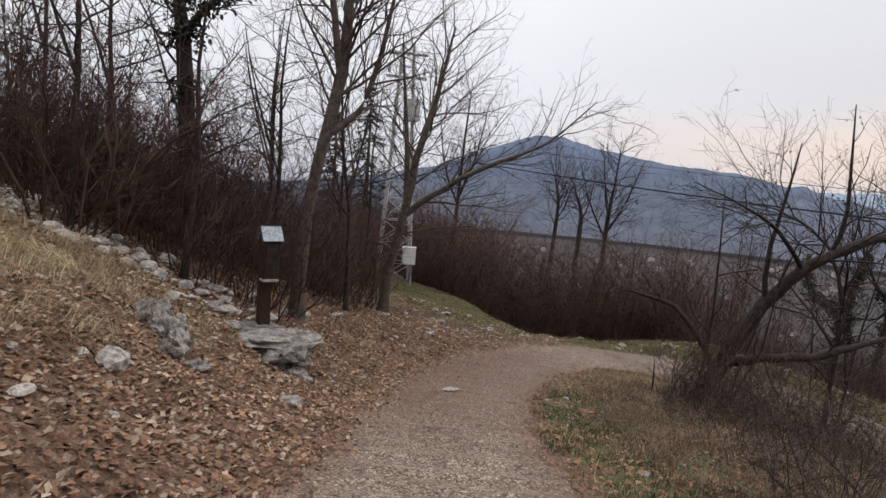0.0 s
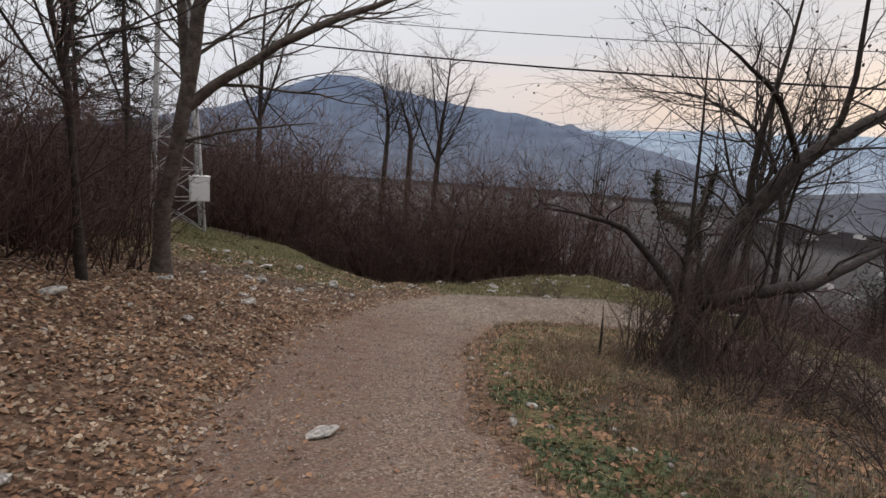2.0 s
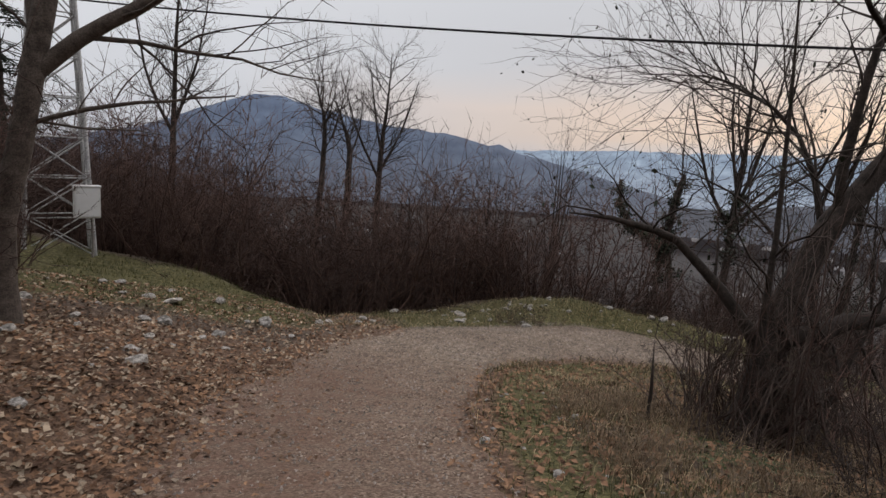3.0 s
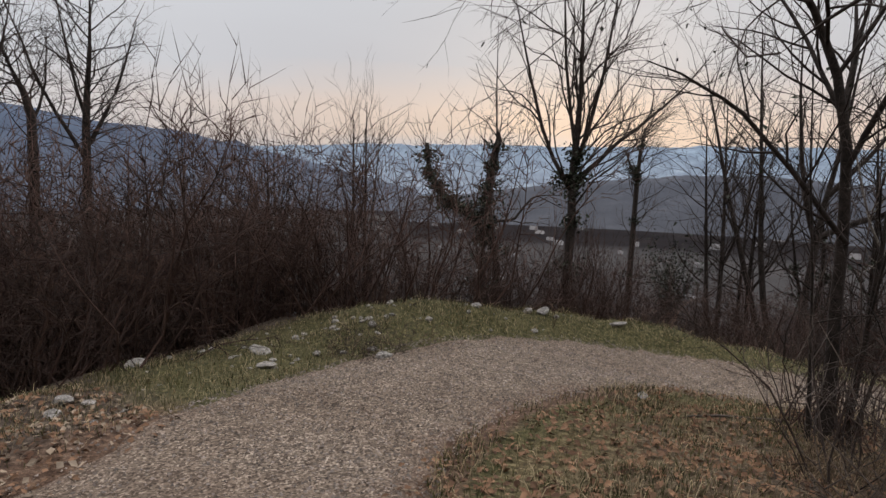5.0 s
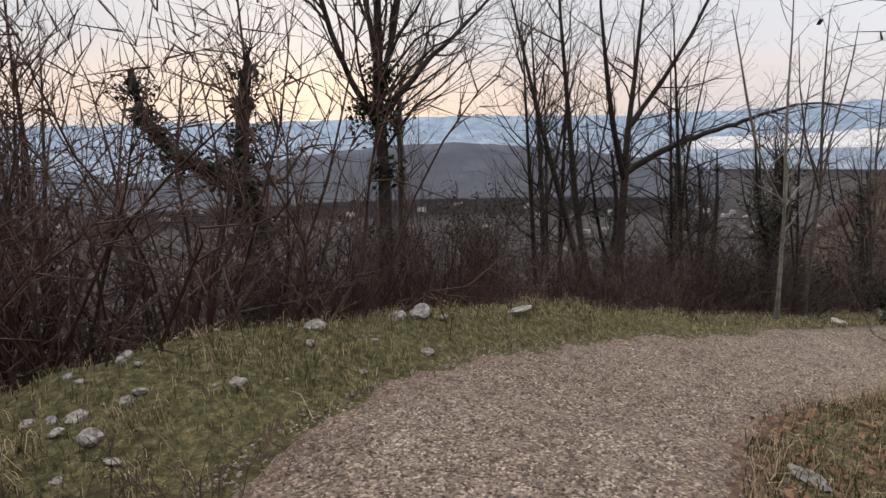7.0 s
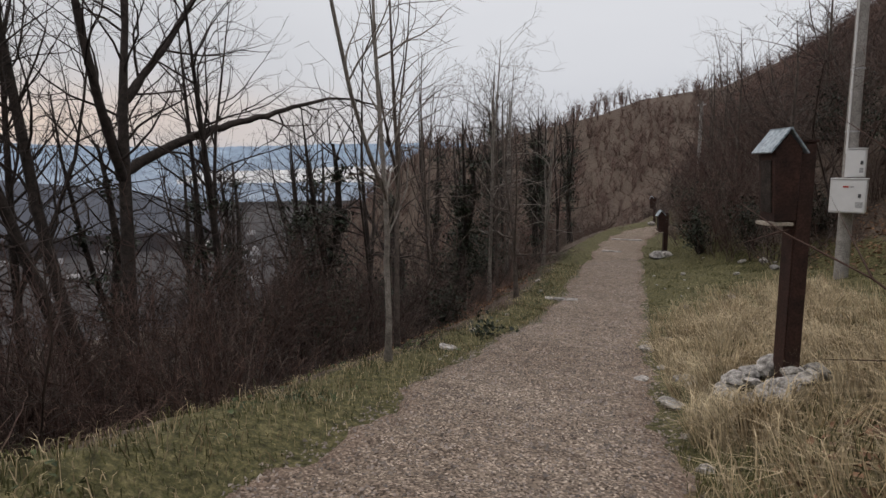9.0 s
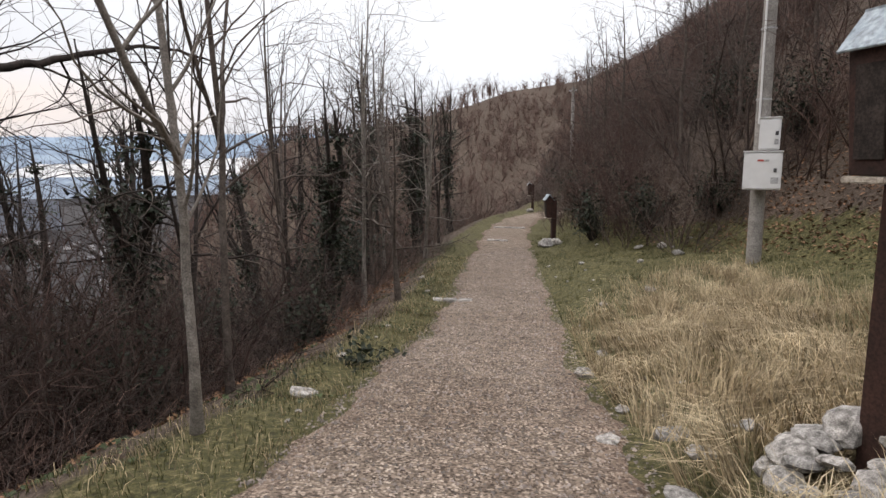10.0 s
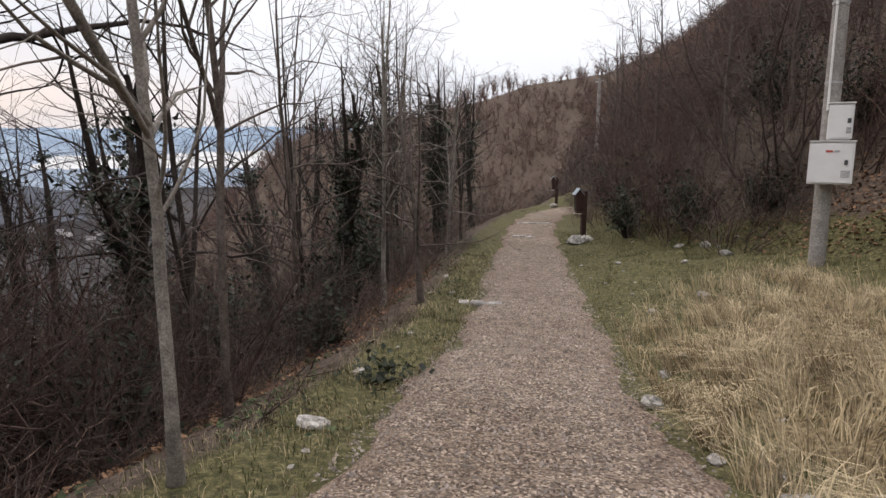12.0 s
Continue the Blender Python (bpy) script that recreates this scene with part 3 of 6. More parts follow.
def build_ground():
    xs, ys = axis_steps(-9, 30, 0.22, 4200), axis_steps(-6, 27, 0.22, 4200)
    gx, gy = np.meshgrid(xs, ys)
    x, y = gx.ravel(), gy.ravel()
    z = height(x, y)
    idx, d = near_path(x, y)
    hw, ad = CL[idx, 3], np.abs(d)
    z -= 0.05 * (1 - smooth(hw - 0.25, hw - 0.02, ad))
    nx, ny = len(xs), len(ys)
    i = np.arange(ny - 1)[:, None] * nx + np.arange(nx - 1)[None]
    faces = np.stack([i, i + 1, i + nx + 1, i + nx], -1).reshape(-1, 4)
    me = raw_mesh("ground", np.stack([x, y, z], 1), faces, M_GROUND)
    e = beyond_lip(x, y)
    # what grows where: red leaf litter, green turf, blue straw
    west = smooth(14.5, 11.5, y) * smooth(-0.6, -1.0, x)
    inner = (d < 0) & (idx < 232)
    turf = smooth(-4.2, -2.2, e) * smooth(0.5, -0.3, e) * smooth(3.0, 5.5, x) + smooth(4, 1, x) * smooth(16.2, 19, y) * smooth(1.0, -1.0, e)
    lower = smooth(9.5, 12.5, x) * smooth(16, 12, y) * (d < 0) * smooth(31, 26, x)
    turf = np.maximum(turf, lower * smooth(7.6, 5.6, ad) * 0.95)
    turf = np.maximum(turf, 0.75 * inner * smooth(hw, hw + 0.3, ad) * smooth(3.4, 1.6, ad))
    straw = lower * smooth(4.6, 3.0, ad) * smooth(hw + 0.2, hw + 0.8, ad) * smooth(17.5, 15, x) * 0.7 + 0.7 * smooth(-3.0, -4.5, x) * smooth(9, 6, y) * smooth(-11, -7, x)
    straw = np.maximum(straw, 0.5 * inner * smooth(3.5, 5.0, x) * smooth(10, 12.5, y) * smooth(hw + 0.1, hw + 0.5, ad) * smooth(5.0, 3.5, ad))
    leaf = np.maximum(west, 0.8 * smooth(19, 15, y) * smooth(3, 1, x) * (d > 0))
    leaf = np.maximum(leaf, 0.75 * smooth(hw + 0.9, hw, ad) * (idx < 232))
    leaf = np.maximum(leaf, 0.85 * smooth(5.6, 7.2, ad) * lower)
    leaf = np.maximum(leaf, smooth(0.2, 1.5, e) * 0.45)
    hillq = (x - 18) * -0.75 + (y - 8.5) * -0.66
    wood = (smooth(0.2, 1.4, hillq - hill_foot(uphill(x, y)[1])) * (x > 6) + smooth(2, 4, e) + smooth(-8, -10, x)) > 0.5
    leaf, turf, straw = np.where(wood, 0.12, leaf), np.where(wood, 0, turf), np.where(wood, 0, straw)
    col = np.stack([leaf, np.clip(turf, 0, 1), np.clip(straw, 0, 1), np.ones_like(x)], 1).astype(np.float32)
    att = me.color_attributes.new("cover", "FLOAT_COLOR", "POINT")
    att.data.foreach_set("color", col.ravel())
    return tagged(new("ground", me), "leaf-strewn hillside with turf, straw and bare soil", "ground", kind="structure")


build_ground()


def build_path():
    rng = np.random.default_rng(3)
    c = spline(LINE, 0.16)
    c = c[(c[:, 1] > -14) | (c[:, 0] > 10)]
    t = np.gradient(c[:, :2], axis=0)
    t /= np.linalg.norm(t, axis=1)[:, None]
    n = np.stack([-t[:, 1], t[:, 0]], 1)
    cols = np.linspace(-1, 1, 19)
    verts, cover = [], []
    jl = 0.10 * np.sin(np.arange(len(c)) * 0.31) + 0.07 * np.sin(np.arange(len(c)) * 0.83 + 1) + rng.normal(0, 0.035, len(c))
    jr = 0.10 * np.sin(np.arange(len(c)) * 0.27 + 2) + 0.07 * np.sin(np.arange(len(c)) * 0.71) + rng.normal(0, 0.035, len(c))
    for k, u in enumerate(cols):
        w = c[:, 3] + (jl if u > 0 else jr) * abs(u)
        p = c[:, :2] + n * (u * w)[:, None]
        z = height(p[:, 0], p[:, 1]) + 0.012 - 0.06 * (abs(u) > 0.99)
        verts.append(np.c_[p, z])
        # trodden leaves: along the edges of the upper leg, and over the place where it begins to bend
        up = smooth(17.0, 14, c[:, 1]) * (c[:, 0] < 8)
        r = up * np.maximum(smooth(0.45, 1.0, abs(u)), smooth(5.0, 8.5, c[:, 1]) * (0.6 + 0.4 * smooth(-0.6, 0.4, u)))
        r = np.maximum(r, 0.55 * smooth(0.65, 1.0, abs(u)))
        cover.append(r)
    v = np.stack(verts, 1)
    m, k = v.shape[:2]
    i = np.arange(m - 1)[:, None] * k + np.arange(k - 1)[None]
    faces = np.stack([i, i + 1, i + k + 1, i + k], -1).reshape(-1, 4)[:, ::-1]
    me = raw_mesh("path", v.reshape(-1, 3), np.ascontiguousarray(faces), M_GRAVEL)
    cv = np.stack(cover, 1).ravel()
    att = me.color_attributes.new("cover", "FLOAT_COLOR", "POINT")
    att.data.foreach_set("color", np.stack([cv, cv * 0, cv * 0, cv * 0 + 1], 1).astype(np.float32).ravel())
    tagged(new("path", me), "worn grey-brown gravel footpath with trodden leaves", "path", kind="structure")


build_path()

# ---- distance ----


def ridge(name, profile, dist, low_el, material, label, seed):
    """A far skyline round the valley: (azimuth, elevation) in degrees."""
    az = np.arange(profile[0][0], profile[-1][0] + 0.01, 0.25)
    el = np.interp(az, [p[0] for p in profile], [p[1] for p in profile])
    rng = np.random.default_rng(seed)
    rough = np.convolve(rng.normal(0, 0.16, len(az) + 8), np.ones(5) / 5, "same")[4:-4]
    el = el + rough * 0.6
    rows = []
    for k in range(9):
        u = k / 8
        d = dist * (1 - 0.25 * (1 - u))
        e = np.radians(low_el + (el - low_el) * u)
        a = np.radians(az)
        rows.append(np.stack([np.sin(a) * d, np.cos(a) * d, np.tan(e) * d - 1.5 + (0 if k in (0, 8) else 1) * rng.normal(0, dist * 0.0012, len(az))], 1))
    rows.append(rows[-1] * np.array([1.15, 1.15, 1]) - np.array([0, 0, dist * 0.06]))
    v = np.stack(rows, 0)
    r, c = v.shape[:2]
    i = np.arange(r - 1)[:, None] * c + np.arange(c - 1)[None]
    f = np.stack([i, i + 1, i + c + 1, i + c], -1).reshape(-1, 4)
    tagged(new(name, raw_mesh(name, v.reshape(-1, 3), f, material)), label, "mountain", kind="structure")


# far land carries its haze in these self-glowing colours
M_MOUNT = painted_haze_material("mountain_painted_haze", (0.080, 0.100, 0.140), (0.090, 0.135, 0.220), -120, 160, 1.0)
M_FAR = painted_haze_material("hills_painted_haze", (0.26, 0.32, 0.40), (0.24, 0.34, 0.46), -150, 120, 1.0)
M_NEARHILL = painted_haze_material("wooded_hill_painted_haze", (0.048, 0.056, 0.074), (0.056, 0.070, 0.100), -150, 20, 1.0)
ridge("backdrop_mountain", [(-30, -3), (-16, -1.5), (-7, 0), (-1.7, 1.2), (2.4, 2.9), (7, 4.6), (9.5, 4.6), (12.3, 3.8), (16.7, 3.0), (21, 2.5), (26, 2.1), (28.5, 1.4), (29.6, 1.6), (31, 1.0), (38, -0.6), (46, -2.5)], 2200, -4.5, M_MOUNT, "wooded mountain across the valley, blue haze painted in", 5)
ridge("backdrop_hills", [(20, 0.6), (32, 1.2), (41, 1.7), (52, 1.9), (64, 1.9), (76, 2.2), (92, 1.8), (104, 2.0), (112, 2.3), (122, 2.4), (135, 1.5)], 3400, -3.0, M_FAR, "hills beyond the plain, pale blue haze painted in", 6)
ridge("backdrop_low_hill", [(44, -3.5), (54, -2.2), (62, -1.2), (70, -0.4), (76, -0.25), (84, -0.8), (92, -1.8), (100, -3.2)], 1500, -5.5, M_NEARHILL, "dark wooded hill in the plain, haze painted in", 7)
# water glows by itself, its brightness put into the colour
M_LAKE = painted_haze_material("far_water_painted_glow", (0.55, 0.57, 0.58), (0.60, 0.62, 0.63), -200, 0, 1.0)
ridge("backdrop_water", [(97, -0.9), (99, -0.3), (105, -0.1), (112, 0.1), (118, 0.3), (122, -0.6)], 3000, -1.3, M_LAKE, "strip of far water, pale glow painted in", 8)
M_PLAIN = painted_haze_material("plain_painted_haze", (0.028, 0.025, 0.026), (0.042, 0.041, 0.047), -150, -60, 1.0)


def build_plain():
    a = np.radians(np.arange(-40, 150, 2.0))
    d = np.array([260, 420, 700, 1100, 1700, 2600])
    z = np.array([-128, -132, -138, -141, -143, -144])
    v = np.stack([np.sin(a)[None] * d[:, None], np.cos(a)[None] * d[:, None], np.repeat(z[:, None], len(a), 1)], -1)
    r, c = v.shape[:2]
    i = np.arange(r - 1)[:, None] * c + np.arange(c - 1)[None]
    f = np.stack([i, i + 1, i + c + 1, i + c], -1).reshape(-1, 4)
    tagged(new("backdrop_plain", raw_mesh("backdrop_plain", v.reshape(-1, 3), f, M_PLAIN)), "valley floor with haze painted in", "plain", kind="structure")


build_plain()


def far_town():
    """Roofs and walls of the town on the valley floor."""
    rng = np.random.default_rng(12)
    # houses glow too, the haze mixed into their colour
    m = painted_haze_material("town_painted_haze", (0.20, 0.20, 0.21), (0.27, 0.265, 0.265), -150, -100, 1.0)
    verts, faces = [], []
    for _ in range(120):
        az, d = radians(rng.uniform(8, 112)), rng.uniform(420, 1500)
        x, y = math.sin(az) * d, math.cos(az) * d
        w, l, hh = rng.uniform(5, 9) * (0.5 + d / 1800), rng.uniform(6, 15) * (0.5 + d / 1800), rng.uniform(4, 8)
        b = len(verts)
        z = -141
        for sx, sy in ((-1, -1), (1, -1), (1, 1), (-1, 1)):
            verts.append((x + sx * w / 2, y + sy * l / 2, z - 3))
        for sx, sy in ((-1, -1), (1, -1), (1, 1), (-1, 1)):
            verts.append((x + sx * w / 2, y + sy * l / 2, z + hh))
        verts += [(x, y - l / 2, z + hh + w * 0.25), (x, y + l / 2, z + hh + w * 0.25)]
        faces += [[b + i for i in q] for q in ((0, 1, 5, 4), (1, 2, 6, 5), (2, 3, 7, 6), (3, 0, 4, 7), (4, 5, 8), (6, 7, 9), (5, 6, 9, 8), (7, 4, 8, 9))]
    tagged(new("backdrop_town", raw_mesh("backdrop_town", verts, faces, m, False)), "pale houses of a far town in the valley, haze painted in", "town", kind="structure")


far_town()

# ---- trees ----
tree("tree", -2.75, 10.9, [[(0, 0, 0, 0.13), (0.05, 0, 1.2, 0.118), (0.28, -0.05, 3.0, 0.105), (0.62, 0.0, 4.6, 0.11), (0.7, 0.1, 6.2, 0.07), (0.8, 0.0, 8.6, 0.02)],
     [(0.40, -0.05, 3.5, 0.07), (0.95, 0.1, 3.95, 0.06), (1.25, 0.3, 5.0, 0.045), (1.6, 0.5, 7.5, 0.015)],
     [(0.6, 0.0, 4.5, 0.07), (0.45, -0.2, 5.6, 0.06), (0.1, -0.2, 8.3, 0.015)]], {"from": 0.5}, M_BARK, M_TWIG, 11, "tall bare tree with grey-brown trunk on the leafy bank")
tree("tree", -1.65, 15.65, [[(0, 0, 0, 0.14), (0.06, 0.0, 1.2, 0.128), (0.42, -0.2, 2.75, 0.115), (0.62, -0.2, 4.2, 0.10), (1.0, -0.1, 5.6, 0.075), (1.35, 0, 7.6, 0.02)],
     [(0.42, -0.2, 2.75, 0.09), (1.1, -0.3, 3.35, 0.075), (2.3, -0.6, 4.1, 0.06), (3.9, -0.8, 4.9, 0.03), (4.9, -1.0, 5.9, 0.01)],
     [(0.45, -0.2, 2.9, 0.08), (0.35, 0.1, 4.4, 0.07), (0.05, 0.2, 7.4, 0.015)],
     [(0.25, -0.1, 2.2, 0.03), (0.9, -0.3, 2.45, 0.025), (2.3, -0.7, 2.7, 0.008)]], {"from": 0.5}, M_BARK, M_TWIG, 12, "forked bare tree with smooth grey-brown trunk")
# slender stem between the two
tree("tree", -2.3, 13.6, [[(0, 0, 0, 0.05), (-0.05, 0, 2.4, 0.04), (-0.3, 0.1, 4.0, 0.03), (-0.4, 0, 6.5, 0.008)], [(-0.08, 0, 2.6, 0.03), (0.2, 0.1, 4.2, 0.02), (0.5, 0.2, 6.2, 0.006)]], None, M_BARK_DARK, M_TWIG, 13, "slender dark bare sapling", z=None)
# ivy-grown trunk on the bank
tree("tree", -5.1, 11.6, [[(0, 0, 0, 0.17), (-0.1, 0, 2.2, 0.16), (-0.25, 0, 4.2, 0.14), (-0.5, 0, 5.4, 0.08), (-1.4, 0, 6.6, 0.03)], [(-0.25, 0, 4.2, 0.08), (0.5, 0, 5.0, 0.06), (1.9, 0.2, 5.6, 0.015)]], None, M_BARK_DARK, M_TWIG, 14, "old tree smothered in dark ivy", ivy=3.6)
# leaning old tree inside the bend
tree("tree", 5.15, 11.85, [[(0, 0, 0, 0.15), (0.3, 0.1, 0.5, 0.155), (0.75, 0.25, 1.3, 0.155), (1.15, 0.3, 2.0, 0.14), (1.5, 0.15, 2.65, 0.125), (2.0, 0.05, 3.25, 0.11), (3.0, 0.05, 3.8, 0.095), (3.9, 0.35, 4.1, 0.075), (4.8, 0.5, 5.2, 0.03)],
     [(0.6, 0.1, 1.15, 0.10), (1.5, -0.2, 1.4, 0.09), (2.5, -0.25, 1.6, 0.075), (4.4, 0, 2.2, 0.03)],
     [(0.5, 0.2, 0.9, 0.07), (0.25, 0.6, 1.55, 0.06), (-0.2, 0.9, 2.05, 0.045), (-0.7, 1.0, 2.22, 0.035), (-1.4, 1.2, 2.3, 0.008)],
     [(1.35, 0.2, 2.4, 0.06), (1.25, 0.1, 3.6, 0.045), (1.5, 0.0, 5.6, 0.012)],
     [(1.9, 0.05, 3.1, 0.05), (1.2, -0.2, 3.9, 0.04), (0.2, -0.4, 4.4, 0.02), (-0.7, -0.6, 4.7, 0.008)],
     [(2.4, 0.05, 3.5, 0.05), (2.5, -0.1, 4.4, 0.04), (2.3, -0.2, 6.4, 0.01)],
     [(0.15, 0.05, 0.5, 0.045), (0.3, 0.1, 2.2, 0.03), (0.25, 0.2, 4.6, 0.008)],
     [(0.5, -0.3, 0, 0.03), (1.0, -0.5, 1.6, 0.022), (1.3, -0.5, 3.4, 0.006)],
     [(0.9, 0.3, 0, 0.028), (1.3, 0.4, 1.8, 0.02), (1.9, 0.2, 3.8, 0.006)]],
     {"from": 0.3, "density": (1.9, 2.6, 2.6), "wander": 0.27, "longest": (2.0, 1.2, 0.6)}, M_BARK_DARK, M_TWIG, 15, "old leaning tree with a crooked dark trunk and dead vines", leaves=0.9)
# ivy-clad forked tree on the lip
tree("tree", 14.6, 22.9, [[(0, 0, 0, 0.20), (0.5, 0.3, 1.8, 0.19), (1.35, 0.9, 4.0, 0.17), (1.6, 1.0, 5.0, 0.14), (1.9, 1.0, 6.2, 0.11), (2.0, 1.0, 6.6, 0.06)],
     [(1.35, 0.9, 4.0, 0.15), (0.6, 1.8, 4.7, 0.13), (0.5, 2.4, 5.4, 0.11), (0.6, 2.6, 6.3, 0.06)],
     [(1.5, 0.9, 4.0, 0.044), (2.3, 0.5, 4.1, 0.042), (2.9, 0.3, 4.7, 0.03), (4.2, 0, 4.8, 0.008)],
     [(1.95, 1.0, 6.2, 0.03), (1.8, 1.0, 8.0, 0.02), (1.9, 1.1, 9.8, 0.006)],
     [(0.1, 0.1, 0.2, 0.12), (1.2, 0.2, 2.0, 0.09), (1.45, 0.8, 4.1, 0.08)]],
     {"from": 0.55, "density": (2.2, 3, 3), "longest": (1.7, 0.9, 0.5)}, M_BARK_DARK, M_TWIG, 16, "forked dead-topped tree clad in dark ivy", ivy=6.0, ivy_to=0.97, z=-6.9)
# slim tree beside it
tree("tree", 14.9, 20.5, [[(0, 0, 0, 0.13), (0.2, 0, 2.2, 0.12), (0.45, 0.1, 4.4, 0.10), (0.55, 0.1, 6.5, 0.06), (0.5, 0.2, 9.8, 0.012)],
     [(0.45, 0.1, 4.2, 0.07), (1.2, -0.5, 5.2, 0.05), (2.4, -1.3, 6.3, 0.03), (3.4, -2.0, 7.6, 0.008)],
     [(0.42, 0.1, 4.0, 0.06), (-0.3, 0.6, 5.6, 0.045), (-1.0, 1.1, 8.6, 0.01)],
     [(0.5, 0.1, 4.8, 0.06), (0.95, -0.3, 7.0, 0.04), (1.2, -0.5, 9.9, 0.01)],
     [(0.5, 0.1, 5.0, 0.05), (0.1, 0.3, 7.2, 0.035), (0.0, 0.4, 9.6, 0.01)]],
     {"from": 0.4, "angle": (20, 50), "lift": 0.07, "density": (2.2, 2.6, 2.4), "wander": 0.18}, M_BARK_DARK, M_TWIG, 17, "slim many-limbed bare tree with vine tangle at its foot", ivy=4.2, ivy_to=0.55, z=-5.9)
# broad cluster of stems on the outside of the bend
tree("tree", 20.6, 16.3, [[(0, 0, 0, 0.14), (0.3, 0, 2.0, 0.115), (0.9, -0.1, 4.6, 0.09), (1.6, -0.3, 7.0, 0.055), (2.0, -0.6, 10.5, 0.015)],
     [(0.1, 0.3, 0, 0.11), (0.0, 0.9, 2.5, 0.09), (0.2, 1.3, 5.5, 0.065), (0.3, 1.7, 10.2, 0.015)],
     [(0.9, -0.1, 4.4, 0.09), (1.7, -1.2, 5.0, 0.08), (2.8, -3.0, 5.6, 0.06), (3.2, -4.8, 6.1, 0.03), (3.6, -6.6, 5.9, 0.012)],
     [(0.8, -0.1, 4.2, 0.08), (0.3, 0.4, 6.4, 0.06), (0.4, 0.7, 10.0, 0.012)],
     [(-0.2, 0.4, 0, 0.10), (-0.6, 1.2, 3.0, 0.08), (-0.9, 2.0, 6.0, 0.05), (-1.0, 2.8, 9.4, 0.01)],
     [(1.2, -0.2, 5.6, 0.07), (2.0, -1.4, 7.4, 0.05), (2.4, -2.6, 9.8, 0.01)]],
     {"from": 0.4, "angle": (24, 56), "lift": 0.05, "density": (1.7, 2.2, 2.2), "wander": 0.2, "longest": (2.4, 1.3, 0.6)}, M_BARK_DARK, M_TWIG, 18, "broad bare tree of several stems on the valley edge", z=-7.4)
for k, (sx, sy, hh, lx, ly) in enumerate(((19.3, 18.0, 8.6, 0.7, 0.5), (22.0, 14.6, 9.0, -0.5, 0.6), (21.6, 17.9, 9.4, -0.7, -0.3))):
    tree("tree", sx, sy, [[(0, 0, 0, 0.085), (lx * 0.3, ly * 0.2, hh * 0.35, 0.07), (lx * 0.6, ly * 0.5, hh * 0.65, 0.045), (lx, ly, hh, 0.01)], [(0.1, 0.15, 0, 0.07), (-lx * 0.6, 0.3, hh * 0.4, 0.055), (-lx * 1.4, 0.5, hh * 0.95, 0.008)], [(lx * 0.4, ly * 0.3, hh * 0.42, 0.045), (lx * 0.4 + 0.8, ly - 0.7, hh * 0.65, 0.03), (lx * 0.4 + 1.4, ly - 1.2, hh * 0.95, 0.007)]],
         {"from": 0.32, "angle": (26, 60), "lift": 0.05, "density": (2.2, 2.8, 2.4), "wander": 0.2, "longest": (2.2, 1.2, 0.6)}, M_BARK_DARK, M_TWIG, 330 + k, "bare tree of thin dark stems on the valley edge", group="trees on the valley edge", ivy=(0, 2.4, 0)[k], ivy_to=0.6)
# pale young tree beside the lower leg
tree("tree", 16.6, 13.75, [[(0, 0, 0, 0.042), (-0.13, 0.05, 0.6, 0.037), (-0.06, 0.04, 1.3, 0.034), (-0.12, 0.06, 2.15, 0.029), (0.05, 0.1, 4.0, 0.02), (0.2, 0.1, 5.6, 0.01)],
     [(-0.1, 0.05, 2.1, 0.026), (-0.5, 0.45, 2.6, 0.024), (-0.8, 0.9, 3.9, 0.02), (-0.9, 1.2, 5.2, 0.006)],
     [(-0.1, 0.05, 2.08, 0.018), (0.45, -0.25, 2.32, 0.013), (1.1, -0.7, 2.48, 0.005)],
     [(-0.1, 0.05, 2.05, 0.018), (-0.5, 0.3, 2.3, 0.013), (-1.0, 0.7, 2.5, 0.005)]],
     {"from": 0.45, "density": (1.8, 2.4, 2.0), "longest": (1.3, 0.7, 0.4), "thin": 0.0022, "wander": 0.16, "angle": (30, 62), "lift": 0.03}, M_BARK_PALE, M_TWIG_GREY, 19, "pale-barked young tree on the path edge")
tree("tree", 18.2, 12.8, [[(0, 0, 0, 0.046), (0.05, 0, 1.4, 0.038), (0.15, -0.1, 2.9, 0.032), (0.1, 0.0, 4.6, 0.022), (0.2, 0, 6.2, 0.006)], [(0.15, -0.1, 2.9, 0.03), (0.75, -0.5, 4.2, 0.02), (1.0, -0.8, 6.0, 0.006)], [(0.15, -0.1, 2.8, 0.025), (-0.35, 0.4, 3.9, 0.018), (-0.6, 0.7, 5.6, 0.006)]],
     {"from": 0.4, "thin": 0.0022, "longest": (1.3, 0.7, 0.4), "density": (1.8, 2.4, 2.0), "angle": (30, 62), "lift": 0.03}, M_BARK, M_TWIG_GREY, 20, "slim bare sapling below the path edge", z=-6.0)

